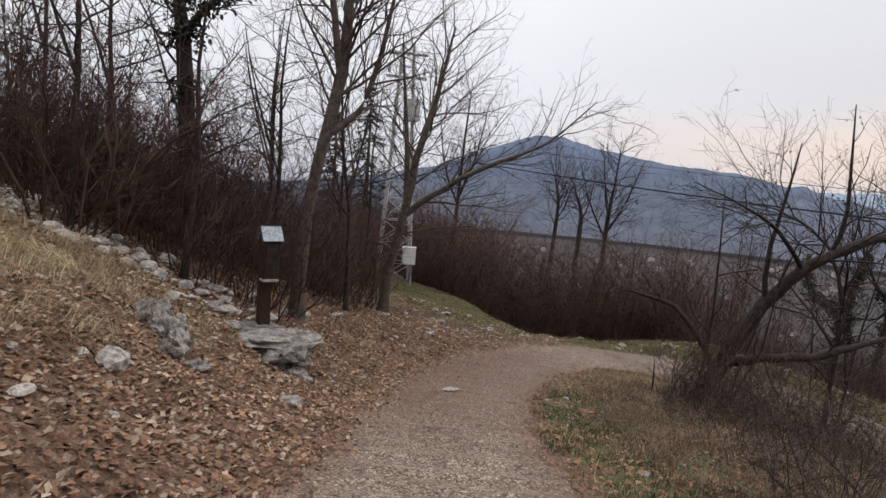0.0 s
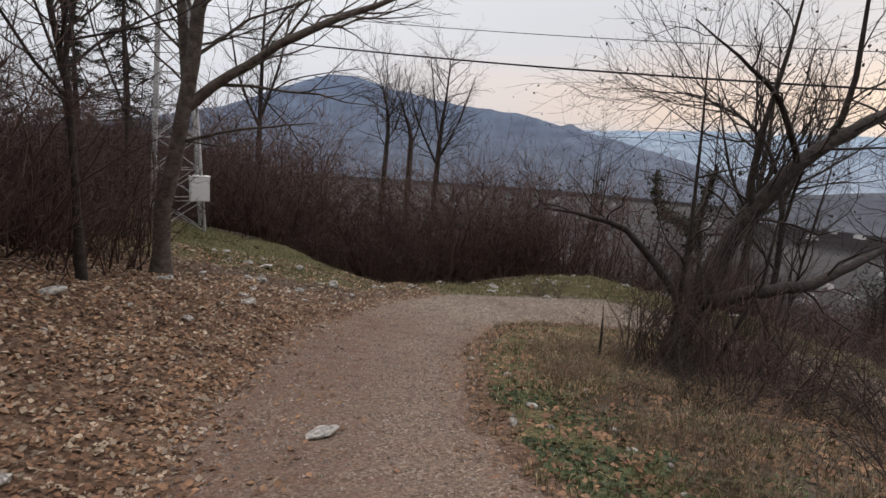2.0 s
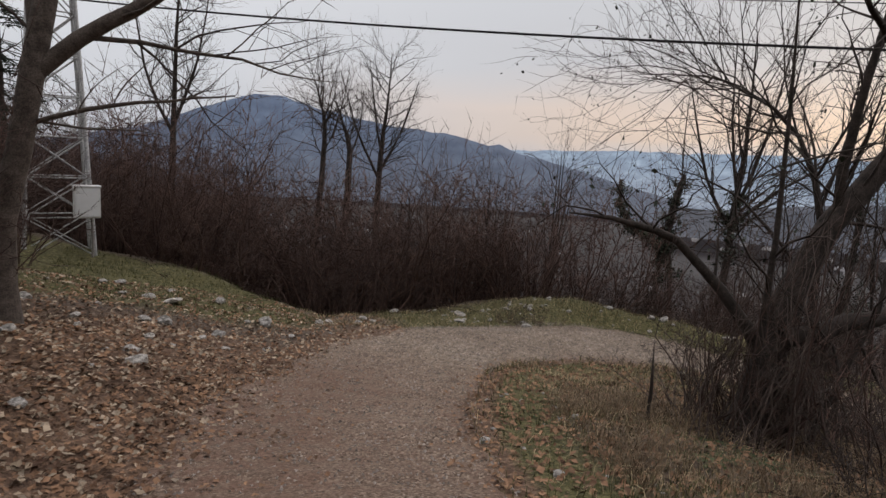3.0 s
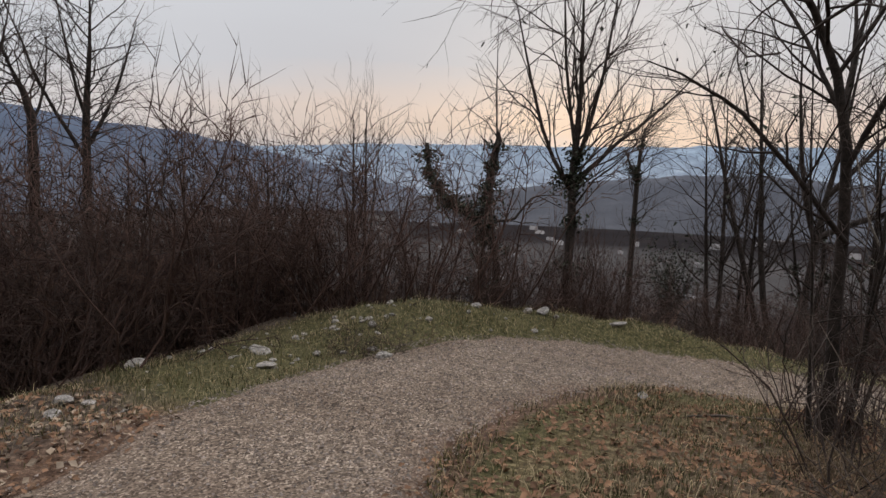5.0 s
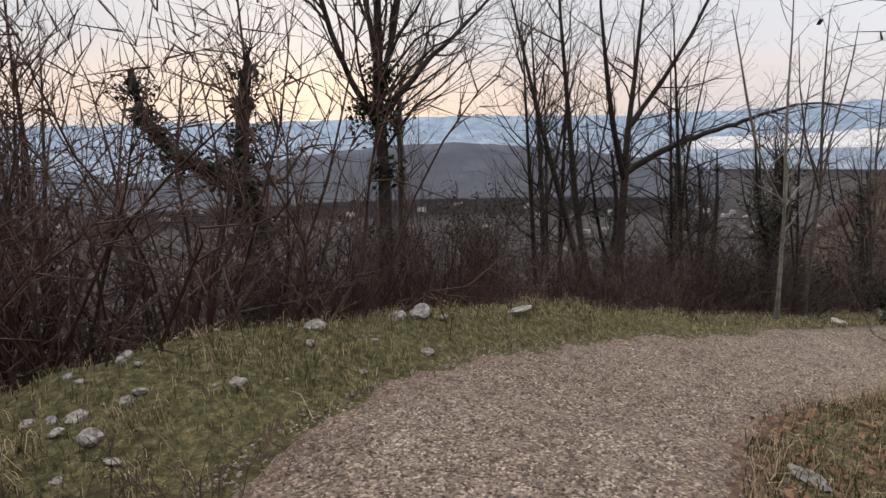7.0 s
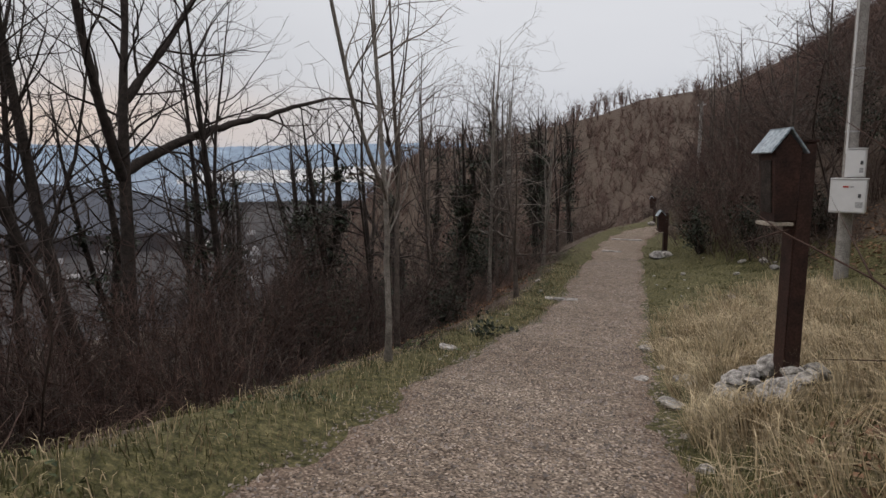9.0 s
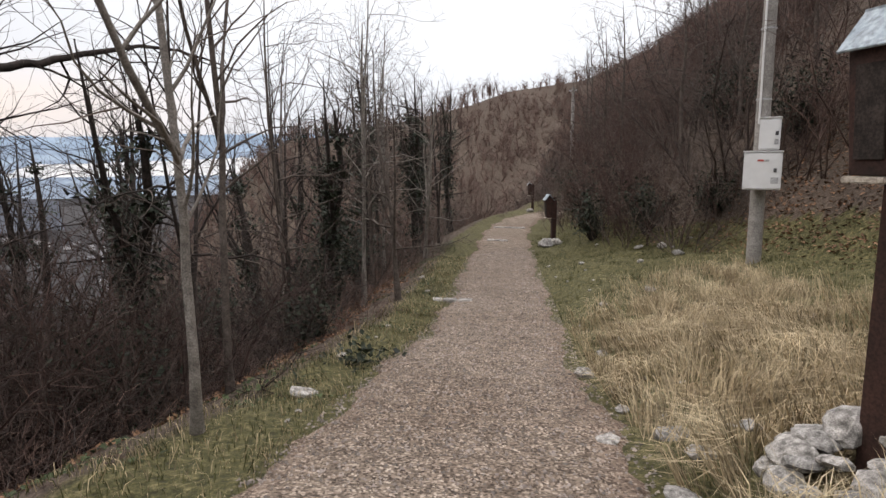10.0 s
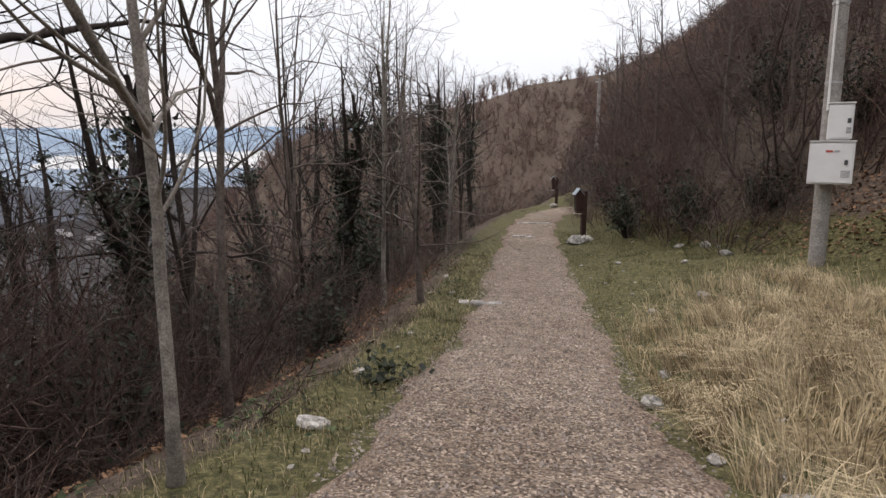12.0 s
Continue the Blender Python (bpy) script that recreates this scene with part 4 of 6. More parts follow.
# ---- brush ----
SHRUBS = [shrub_mesh(31, 3.4, 2.8, 28, M_TWIG_RED, 6.0, 0, 1.2), shrub_mesh(32, 2.8, 3.0, 28, M_TWIG_RED, 6.0, 0, 1.2), shrub_mesh(33, 4.2, 2.6, 20, M_TWIG, 6), shrub_mesh(34, 2.2, 2.6, 26, M_TWIG, 5.6, 0.05, 1.15), shrub_mesh(35, 5.4, 2.6, 12, M_TWIG_GREY, 5),
          shrub_mesh(36, 3.2, 2.6, 19, M_TWIG, 5.2, 0, 1.2), shrub_mesh(37, 2.6, 2.6, 19, M_TWIG_GREY, 5.2, 0, 1.15),
          shrub_mesh(38, 4.6, 3.2, 17, M_TWIG, 4.6, 0, 1.7), shrub_mesh(39, 3.6, 3.2, 17, M_TWIG_MAUVE, 5.0, 0, 1.5), shrub_mesh(40, 1.7, 2.6, 22, M_TWIG_MAUVE, 6.0, 0.09, 1.1)]


def mesh_arrays(me):
    v, f = np.empty(len(me.vertices) * 3, np.float32), np.empty(len(me.polygons) * 3, np.int32)
    me.vertices.foreach_get("co", v)
    me.loops.foreach_get("vertex_index", f)
    return v.reshape(-1, 3), f.reshape(-1, 3)


def thicket(spots, kinds, label, group, seed, scale=(0.8, 1.2), mass=""):
    """Shrubs at the given spots; with mass, far growth joined into one object of that name for each kind."""
    rng = np.random.default_rng(seed)
    pts = np.array(spots)
    zz = height(pts[:, 0], pts[:, 1])
    joined = collections.defaultdict(list)
    for (x, y), z in zip(pts, zz):
        k = kinds[rng.integers(0, len(kinds))]
        stem, crown = SHRUBS[k]
        s = rng.uniform(*scale)
        place = pose(x, y, z - 0.05, rng.normal(0, 4), rng.normal(0, 4), rng.uniform(0, 360)) @ Matrix.Diagonal((s, s, s * rng.uniform(0.85, 1.15), 1))
        if mass:
            m = np.array(place)
            for me in (stem, crown):
                v, f = mesh_arrays(me)
                joined[k].append((v @ m[:3, :3].T + m[:3, 3], f))
            continue
        ob = new("shrub")
        under(new("stem", stem), ob)
        under(new("crown", crown), ob)
        ob.matrix_world = place
        tagged(ob, label, "shrub", group)
    for k, rows in joined.items():
        base = np.cumsum([0] + [len(v) for v, f in rows])
        me = raw_mesh(mass, np.concatenate([v for v, f in rows]), np.concatenate([f + n for (v, f), n in zip(rows, base)]), SHRUBS[k][0].materials[0])
        tagged(new(mass, me), label, "brush", kind="stuff")


def scatter(n, box, test, seed, gap):
    rng = np.random.default_rng(seed)
    out = []
    tries = 0
    while len(out) < n and tries < 40:
        tries += 1
        p = rng.uniform((box[0], box[1]), (box[2], box[3]), (n * 6, 2))
        for q in p[test(p[:, 0], p[:, 1])]:
            if len(out) < n and all((q[0] - o[0]) ** 2 + (q[1] - o[1]) ** 2 > gap * gap for o in out):
                out.append((float(q[0]), float(q[1])))
    return out


def off_path(x, y, d0):
    return np.abs(near_path(x, y)[1]) > d0


# dark wall of bushes below the lip, north of the bend
thicket(scatter(58, (-7, 19, 14, 33), lambda x, y: (beyond_lip(x, y) > 1.1) & (beyond_lip(x, y) < 5.0) & (x < 10.8), 41, 1.1), (0, 1), "dense red-brown leafless bush on the valley slope", "bushes below the bend", 42, (1.1, 1.4))
thicket(scatter(18, (-7, 22, 17, 40), lambda x, y: (beyond_lip(x, y) > 4.5) & (beyond_lip(x, y) < 9) & (x < 8.5), 143, 1.5), (0, 1), "tall dense leafless bush on the valley slope", "bushes below the bend", 144, (1.3, 1.7), "tall_brush")
thicket(scatter(30, (-4, 24, 9.4, 33), lambda x, y: (beyond_lip(x, y) > 3.2) & (beyond_lip(x, y) < 9), 145, 1.1), (0, 1), "tall dense red-brown brush below the bend", "bushes below the bend", 146, (1.5, 1.95), "tall_brush")
thicket(scatter(20, (13, 6, 34, 30), lambda x, y: (beyond_lip(x, y) > 2.2) & (beyond_lip(x, y) < 12), 43, 1.7), (5, 2, 6), "leafless bush on the valley slope", "bushes below the bend", 44, (0.7, 1.0), "slope_brush")
thicket(scatter(30, (10.5, 9, 26, 24), lambda x, y: (beyond_lip(x, y) > 1.2) & (beyond_lip(x, y) < 3.6) & (x < 23), 243, 0.95), (5, 1, 3), "low dark tangle of brush below the grassy lip", "tangle below the lip", 244, (0.62, 0.9))
thicket(scatter(22, (12, 8, 32, 30), lambda x, y: (beyond_lip(x, y) > 3.8) & (beyond_lip(x, y) < 9.0), 245, 1.6), (0, 1, 5), "dense leafless bush on the steep slope", "tangle below the lip", 246, (0.9, 1.3), "slope_brush")
# wood behind the bank
thicket(scatter(12, (-9.5, 8.6, -4.6, 15), lambda x, y: x > -12, 247, 1.3), (0, 1), "dense leafless undergrowth on the bank", "undergrowth on the bank", 248, (1.0, 1.35))
thicket(scatter(30, (-12, 8.5, -2.6, 24), lambda x, y: ((x < -3.8 - 0.10 * (y - 9)) & (x > -9)) | ((y > 13.4) & (x < -2.9)), 45, 1.3), (0, 2, 1, 1), "dense leafless undergrowth on the bank", "undergrowth on the bank", 46, (0.7, 1.05))
# tangle inside the bend
thicket(scatter(26, (3.0, 3.2, 10.5, 13.4), lambda x, y: (x > 3.3 + 0.16 * (y - 4)) & off_path(x, y, 2.9) & (y < 13.0), 47, 0.85), (3, 3, 1), "low tangle of brown brambles", "brambles inside the bend", 48, (0.42, 0.75))
thicket(scatter(14, (3.4, 3.6, 8.6, 11.6), lambda x, y: (near_path(x, y)[1] < -2.6) & (near_path(x, y)[1] > -6.5), 261, 0.75), (9, 3), "low dark bramble tangle on the verge", "brambles inside the bend", 262, (0.4, 0.65))
thicket(scatter(6, (5.3, 11.0, 8.8, 13.6), lambda x, y: off_path(x, y, 2.6), 263, 0.6), (5, 6, 2), "thin upright stems crowding round the leaning tree", "stems round the leaning tree", 264, (0.5, 0.75))
thicket(scatter(4, (7.9, 11.8, 10.2, 13.9), lambda x, y: off_path(x, y, 2.0), 265, 0.6), (6, 3), "thin upright stems crowding round the leaning tree", "stems round the leaning tree", 266, (0.4, 0.6))


def vines(x, y, seed, count, reach, tall, label):
    """Dead climbers hanging from the boughs down to the ground."""
    rng = np.random.default_rng(seed)
    root = empty("dead_vines", x, y, h1(x, y))
    for _ in range(3):
        w = Wood()
        for _ in range(count // 3):
            a, r = rng.uniform(0, 2 * np.pi), reach * math.sqrt(rng.random())
            foot = np.array([math.cos(a) * r, math.sin(a) * r, 0.0])
            foot[2] = h1(x + foot[0], y + foot[1]) - root.location.z - 0.05
            top = np.array([foot[0] * 0.6 + 0.9 + rng.normal(0, 0.5), foot[1] * 0.5 + 0.15 + rng.normal(0, 0.3), tall * rng.uniform(0.35, 1.0)])
            u = np.linspace(0, 1, 9)[:, None]
            pts = foot * (1 - u) + top * u + rng.normal(0, 0.05, (9, 3)) * np.sin(u * np.pi)
            pts[:, :2] += np.sin(u * np.pi) * rng.normal(0, 0.22, 2)
            w.tube(pts, np.linspace(rng.uniform(0.005, 0.012), 0.003, 9), 4, True)
            for _ in range(5):
                b = pts[rng.integers(1, 8)]
                w.cone(b, b + rng.normal(0, 0.22, 3), 0.004)
        under(new("strand", w.mesh("strand", (M_TWIG, M_TWIG_GREY, M_TWIG_RED)[rng.integers(0, 3)])), root)
    tagged(root, label, "vines")


vines(5.3, 11.8, 267, 150, 0.75, 2.7, "tangle of dead climbers round the leaning trunk")
vines(9.3, 14.0, 268, 54, 0.5, 2.2, "dead climbers round the crooked tree")
vines(15.1, 20.5, 269, 150, 1.0, 4.2, "brown mass of dead climbers round the slim tree")
thicket(scatter(16, (10.5, 14, 21, 22.5), lambda x, y: (beyond_lip(x, y) > 0.7) & (beyond_lip(x, y) < 2.4), 271, 0.8), (1, 9, 1), "dark tangle of brush just below the grassy lip", "tangle below the lip", 272, (0.5, 0.8))
thicket(scatter(16, (16, 12, 27, 22), lambda x, y: (beyond_lip(x, y) > 2.0) & (beyond_lip(x, y) < 6.5), 273, 1.2), (1, 0, 6), "dense leafless bush on the steep slope", "tangle below the lip", 274, (0.8, 1.15))
# dark undergrowth behind the trees of the bank
thicket(scatter(14, (-4.6, 14.4, -2.2, 21), lambda x, y: x < -2.2 - 0.08 * (y - 14), 275, 0.9), (0, 1), "dense dark undergrowth between the trees", "undergrowth on the bank", 276, (0.65, 0.95))
thicket(scatter(12, (-7.5, 9.8, -3.4, 14), lambda x, y: x < -3.4, 277, 1.0), (0, 1), "dense dark undergrowth above the scree", "undergrowth on the bank", 278, (0.75, 1.05))
# edge of the lower leg
thicket(scatter(30, (14, -8, 40, 17), lambda x, y: (beyond_lip(x, y) > 0.35) & (beyond_lip(x, y) < 2.6) & (x > 16.8), 49, 0.9), (6, 9, 9), "leafless brush beside the path", "brush along the lower path", 50, (0.45, 0.75))
thicket(scatter(18, (16, -10, 50, 13), lambda x, y: (beyond_lip(x, y) > 2.4) & (beyond_lip(x, y) < 10) & (x > 19.5), 51, 1.4), (6, 8), "leafless young growth on the slope", "young growth on the slope", 52, (0.9, 1.35), "young_growth")
thicket(scatter(40, (14.5, 2, 27, 17), lambda x, y: (beyond_lip(x, y) > 0.3) & (beyond_lip(x, y) < 4.5), 149, 0.7), (9, 6, 9), "low brambles on the steep slope below the path", "brambles below the lower path", 150, (0.32, 0.6))
# hillside above the lower leg
thicket(scatter(48, (10, -14, 36, 6), lambda x, y: (uphill(x, y)[0] - hill_foot(uphill(x, y)[1]) > -0.25) & (uphill(x, y)[0] - hill_foot(uphill(x, y)[1]) < 2.0) & (uphill(x, y)[1] > 5.0) & (uphill(x, y)[1] < 24) & off_path(x, y, 2.2), 53, 0.72), (6, 1, 9, 6), "dense leafless brush at the foot of the hillside", "brush at the hillside foot", 54, (0.6, 0.95))
thicket(scatter(84, (8, -24, 40, 4), lambda x, y: (uphill(x, y)[0] - hill_foot(uphill(x, y)[1]) > 1.8) & (uphill(x, y)[0] - hill_foot(uphill(x, y)[1]) < 9) & (uphill(x, y)[1] > 0) & (uphill(x, y)[1] < 30) & off_path(x, y, 3.0), 55, 0.95), (8, 7, 1, 6), "leafless brush on the hillside", "brush on the hillside", 56, (0.85, 1.2), "hillside_brush")
thicket(scatter(26, (2, -34, 44, 4), lambda x, y: (uphill(x, y)[0] - hill_foot(uphill(x, y)[1]) > 8) & (uphill(x, y)[0] < 24) & (uphill(x, y)[1] > -3) & (uphill(x, y)[1] < 40), 57, 2.0), (8, 7), "tall leafless brush high on the hillside", "brush on the hillside", 58, (1.0, 1.4), "hillside_brush")
# tall growth on the slope below the lower leg
thicket(scatter(20, (17, -12, 38, 14), lambda x, y: (beyond_lip(x, y) > 0.9) & (beyond_lip(x, y) < 3.6) & (x > 18.5), 251, 1.0), (6, 8, 9), "tangled reddish brush on the slope beside the path", "brush along the lower path", 252, (0.6, 0.95))
thicket(scatter(15, (17, -14, 42, 18), lambda x, y: (beyond_lip(x, y) > 3.2) & (beyond_lip(x, y) < 9.0) & (x > 19), 253, 1.5), (8, 6), "tall leafless growth on the slope", "young growth on the slope", 254, (0.95, 1.3), "young_growth")
thicket(scatter(13, (13, 10, 32, 30), lambda x, y: (beyond_lip(x, y) > 2.2) & (beyond_lip(x, y) < 8.5), 255, 1.4), (7, 8, 5), "dense leafless bush on the steep slope", "tangle below the lip", 256, (0.7, 1.05))


def far_wood(name, spots, seed, tall, material, label):
    """Many bare trees far off, as one mass of stems and twigs."""
    rng = np.random.default_rng(seed)
    pts = np.array(spots)
    n = len(pts)
    base = np.c_[pts, height(pts[:, 0], pts[:, 1], False) - 0.3]
    far = np.clip(0.9 + 0.022 * np.hypot(pts[:, 0] - 13, pts[:, 1] - 12), 0, 3.4)
    hh = tall * rng.uniform(0.45, 1.15, n)
    w = Wood()
    rows = []
    for _ in range(2):
        lean = rng.normal(0, 0.2, (n, 2)) * hh[:, None]
        top = base + np.c_[lean, hh * rng.uniform(0.75, 1.0, n)]
        rows.append(np.c_[base, top, 0.045 * far])
        for _ in range(7):
            u = rng.uniform(0.1, 0.9, n)
            at = base + (top - base) * u[:, None]
            a = rng.uniform(0, 2 * np.pi, n)
            ln = hh * rng.uniform(0.2, 0.5, n) * (1.2 - 0.6 * u)
            end = at + np.c_[np.cos(a) * ln * 0.8, np.sin(a) * ln * 0.8, ln * rng.uniform(0.3, 1.0, n)]
            rows.append(np.c_[at, end, 0.016 * far])
            for _ in range(2):
                b = at + (end - at) * rng.uniform(0.15, 1.0, n)[:, None]
                e = b + rng.normal(0, 0.3, (n, 3)) * ln[:, None] + np.c_[np.zeros((n, 2)), ln * 0.2]
                rows.append(np.c_[b, e, 0.012 * far])
    w.c = np.concatenate(rows)
    tagged(new(name, w.mesh(name, material)), label, "wood", kind="stuff")


def many(n, box, test, seed):
    rng = np.random.default_rng(seed)
    p = rng.uniform((box[0], box[1]), (box[2], box[3]), (n * 6, 2))
    return p[test(p[:, 0], p[:, 1])][:n]


far_wood("hillside_wood", many(1300, (8, -100, 130, 0), lambda x, y: (-(x - 18) * 0.75 - (y - 8.5) * 0.66 > 13) & (-(x - 18) * 0.75 - (y - 8.5) * 0.66 < 85) & off_path(x, y, 6) & ((x - 18) * 0.66 - (y - 8.5) * 0.75 > -4), 61), 62, 4.6, M_TWIG_MAUVE, "brown leafless wood covering the hillside")
far_wood("path_end_wood", many(420, (24, -70, 80, -6), lambda x, y: (uphill(x, y)[1] > 23) & (uphill(x, y)[1] < 72) & (uphill(x, y)[0] > 2.2) & (uphill(x, y)[0] < 14) & off_path(x, y, 2.4), 69), 70, 4.2, M_TWIG, "dark leafless wood where the path runs out of sight")
far_wood("spur_wood", many(1700, (60, -150, 190, 10), lambda x, y: (np.abs((x - 18) * 0.66 - (y - 8.5) * 0.75 - 112) < 52) & (-(x - 18) * 0.75 - (y - 8.5) * 0.66 > -70), 63), 64, 5.0, M_TWIG_MAUVE, "brown leafless wood on the spur")
far_wood("slope_wood", many(650, (-30, -40, 110, 80), lambda x, y: (beyond_lip(x, y) > 9.5) & (beyond_lip(x, y) < 48), 65), 66, 5.5, M_TWIG, "leafless wood on the slope below")
far_wood("upper_wood", many(260, (-30, -4, -5, 46), lambda x, y: (x < -8.0 - 0.1 * (y - 8)) & (beyond_lip(x, y) < 6), 67), 68, 5.5, M_TWIG, "leafless wood above the bank")

# ---- more trees ----
FINE = {"from": 0.42, "density": (2.8, 3.2, 2.8), "angle": (28, 66), "lift": 0.05, "thin": 0.004, "wander": 0.19, "longest": (2.3, 1.3, 0.7)}
tree("tree", 8.7, 34.3, [[(0, 0, 0, 0.17), (0, 0, 4, 0.15), (0.1, 0, 8.2, 0.12), (0.3, 0, 10.4, 0.06), (0.4, 0, 12.8, 0.015)], [(0.1, 0, 7.6, 0.08), (1.1, 0.2, 9.4, 0.05), (1.9, 0.3, 11.8, 0.012)], [(0.05, 0, 7.2, 0.07), (-1.0, 0, 9.2, 0.045), (-1.9, 0, 11.8, 0.012)], [(0.1, 0, 8.4, 0.06), (-0.2, 0.3, 10.4, 0.04), (-0.5, 0.4, 12.6, 0.01)]], FINE, M_BARK_DARK, M_TWIG, 71, "tall bare tree with a broad fan-shaped crown below the bend", z=-8.6)
tree("tree", 7.0, 33.4, [[(0, 0, 0, 0.17), (0, 0, 5, 0.15), (0.1, 0, 8.4, 0.12), (-0.2, 0, 9.4, 0.06), (-0.6, 0, 10.4, 0.012)], [(0.1, 0, 8.2, 0.05), (0.5, 0, 9.4, 0.03), (0.6, 0, 10.9, 0.01)]], FINE, M_BARK_DARK, M_TWIG, 72, "bare tree with an ivy-grown stem", ivy=2.0, ivy_to=0.7, z=-8.6)
tree("tree", 5.0, 30.0, [[(0, 0, 0, 0.13), (0, 0, 4, 0.11), (0.2, 0, 7.0, 0.09), (0.1, 0, 8.2, 0.04), (-0.4, 0, 9.6, 0.01)], [(0.2, 0, 6.8, 0.05), (0.7, 0, 8.0, 0.03), (1.0, 0, 9.4, 0.008)]], FINE, M_BARK_DARK, M_TWIG, 73, "slim bare tree below the bend", z=-7.0)
tree("tree", 0.1, 33.2, [[(0, 0, 0, 0.16), (0, 0, 4, 0.14), (0.1, 0, 7.0, 0.10), (0.2, 0, 10, 0.06), (0.4, 0, 13, 0.012)], [(0.05, 0, 6.4, 0.07), (0.9, 0, 9, 0.045), (1.4, 0, 12, 0.01)], [(0.05, 0, 6.2, 0.07), (-0.9, 0, 8.6, 0.045), (-1.3, 0, 12, 0.01)]], FINE, M_BARK_DARK, M_TWIG, 74, "tall bare tree among the bushes", z=-6.2)
# slim saplings with upright shoots, seen against the sky beyond the bend
SHOOT = {"from": 0.25, "density": (1.8, 2.6, 2.0), "angle": (16, 48), "lift": 0.08, "wander": 0.2, "longest": (1.6, 0.9, 0.5)}
for k, (sx, sy, sz, hh) in enumerate(((12.2, 25.5, -8.0, 7.9), (13.1, 26.6, -8.5, 8.7), (10.6, 26.8, -8.0, 7.4), (11.5, 24.2, -7.0, 7.2), (9.4, 25.2, -7.2, 6.6), (8.0, 26.4, -7.6, 7.0))):
    tree("tree", sx, sy, [[(0, 0, 0, 0.06), (0.1, 0, hh * 0.4, 0.05), (0.2, 0.1, hh * 0.7, 0.03), (0.15, 0, hh, 0.006)], [(0.1, 0, hh * 0.45, 0.03), (0.6, 0.2, hh * 0.7, 0.02), (0.8, 0.2, hh * 0.95, 0.005)]], SHOOT, M_BARK_DARK, M_TWIG, 80 + k, "slim bare sapling with upright shoots", group="saplings beyond the bend", z=sz)
tree("tree", 27.8, 24.4, [[(0, 0, 0, 0.16), (0, 0, 5, 0.14), (0.1, 0, 9.5, 0.10), (0.5, 0, 11.6, 0.05)], [(0.1, 0, 9.3, 0.06), (-0.6, 0.4, 10.6, 0.03)]], FINE, M_BARK_DARK, M_TWIG, 90, "ivy-clad broken tree on the slope below", ivy=3.0, z=-11.0)
# ivied, pointed trees on the slope
for k, (sx, sy, sz, hh, lean) in enumerate(((36.5, 13.2, -12.0, 9.6, 0.3), (33.0, 11.9, -11.0, 8.3, 0.6), (31.0, 13.8, -11.5, 8.2, -0.3), (29.0, 10.5, -10.4, 6.9, 4.2), (34.4, 9.2, -10.5, 8.2, 0.8), (27.0, 8.2, -9.4, 6.0, 1.2), (30.5, 5.0, -9.2, 7.4, -0.4), (33.5, 1.6, -9.0, 7.6, 0.5), (24.5, 9.2, -9.0, 5.6, 1.6))):
    tree("tree", sx, sy, [[(0, 0, 0, 0.14), (lean * 0.3, 0, hh * 0.4, 0.12), (lean * 0.7, -0.1, hh * 0.75, 0.08), (lean, 0, hh, 0.02)], [(lean * 0.5, 0, hh * 0.55, 0.05), (lean * 0.5 + 0.7, 0.6, hh * 0.85, 0.03), (lean * 0.5 + 1.0, 0.8, hh * 1.1, 0.008)]],
         {"from": 0.35, "density": (2.4, 2.6, 2.0), "longest": (1.6, 0.9, 0.5)}, M_BARK_DARK, M_TWIG, 100 + k, "ivy-clad tree on the slope below the path" if lean < 3 else "leaning ivy-clad tree on the slope below the path", ivy=2.4, ivy_to=0.96, group="ivied trees on the slope", z=sz)
# dark ivy columns close below the lower leg
for k, (sx, sy, hh, lean) in enumerate(((26.0, 3.4, 4.8, 0.4), (23.3, 8.3, 4.6, -0.5), (26.3, 5.0, 6.0, 0.3), (26.7, 11.4, 7.2, -0.6), (27.2, 13.4, 7.6, 0.5), (29.4, 0.2, 5.6, 0.3), (22.2, 12.6, 5.2, -1.2), (31.4, -3.2, 5.8, 0.4), (23.4, 16.4, 7.0, 0.4))):
    tree("tree", sx, sy, [[(0, 0, 0, 0.12), (lean * 0.3, 0.1, hh * 0.4, 0.10), (lean * 0.8, -0.1, hh * 0.72, 0.075), (lean, 0.1, hh, 0.03)], [(lean * 0.4, 0, hh * 0.45, 0.06), (lean * 0.4 - 0.7, 0.5, hh * 0.75, 0.048), (lean * 0.4 - 1.0, 0.8, hh * 1.12, 0.008)], [(lean * 0.3, 0, hh * 0.3, 0.05), (lean * 0.3 + 0.9, -0.3, hh * 0.7, 0.046), (lean * 0.3 + 1.4, -0.5, hh * 1.05, 0.008)]],
         {"from": 0.35, "density": (2.6, 2.8, 2.2), "longest": (1.9, 1.0, 0.5), "wander": 0.2}, M_BARK_DARK, M_TWIG, 300 + k, "crooked bare tree thick with dark ivy below the path", ivy=3.4, ivy_to=0.9, group="ivied trees on the slope")
# young bare trees along the lower leg
YOUNG = {"from": 0.25, "density": (2.0, 2.6, 2.2), "angle": (36, 76), "lift": 0.02, "wander": 0.22, "longest": (1.8, 0.9, 0.5), "thin": 0.0026}
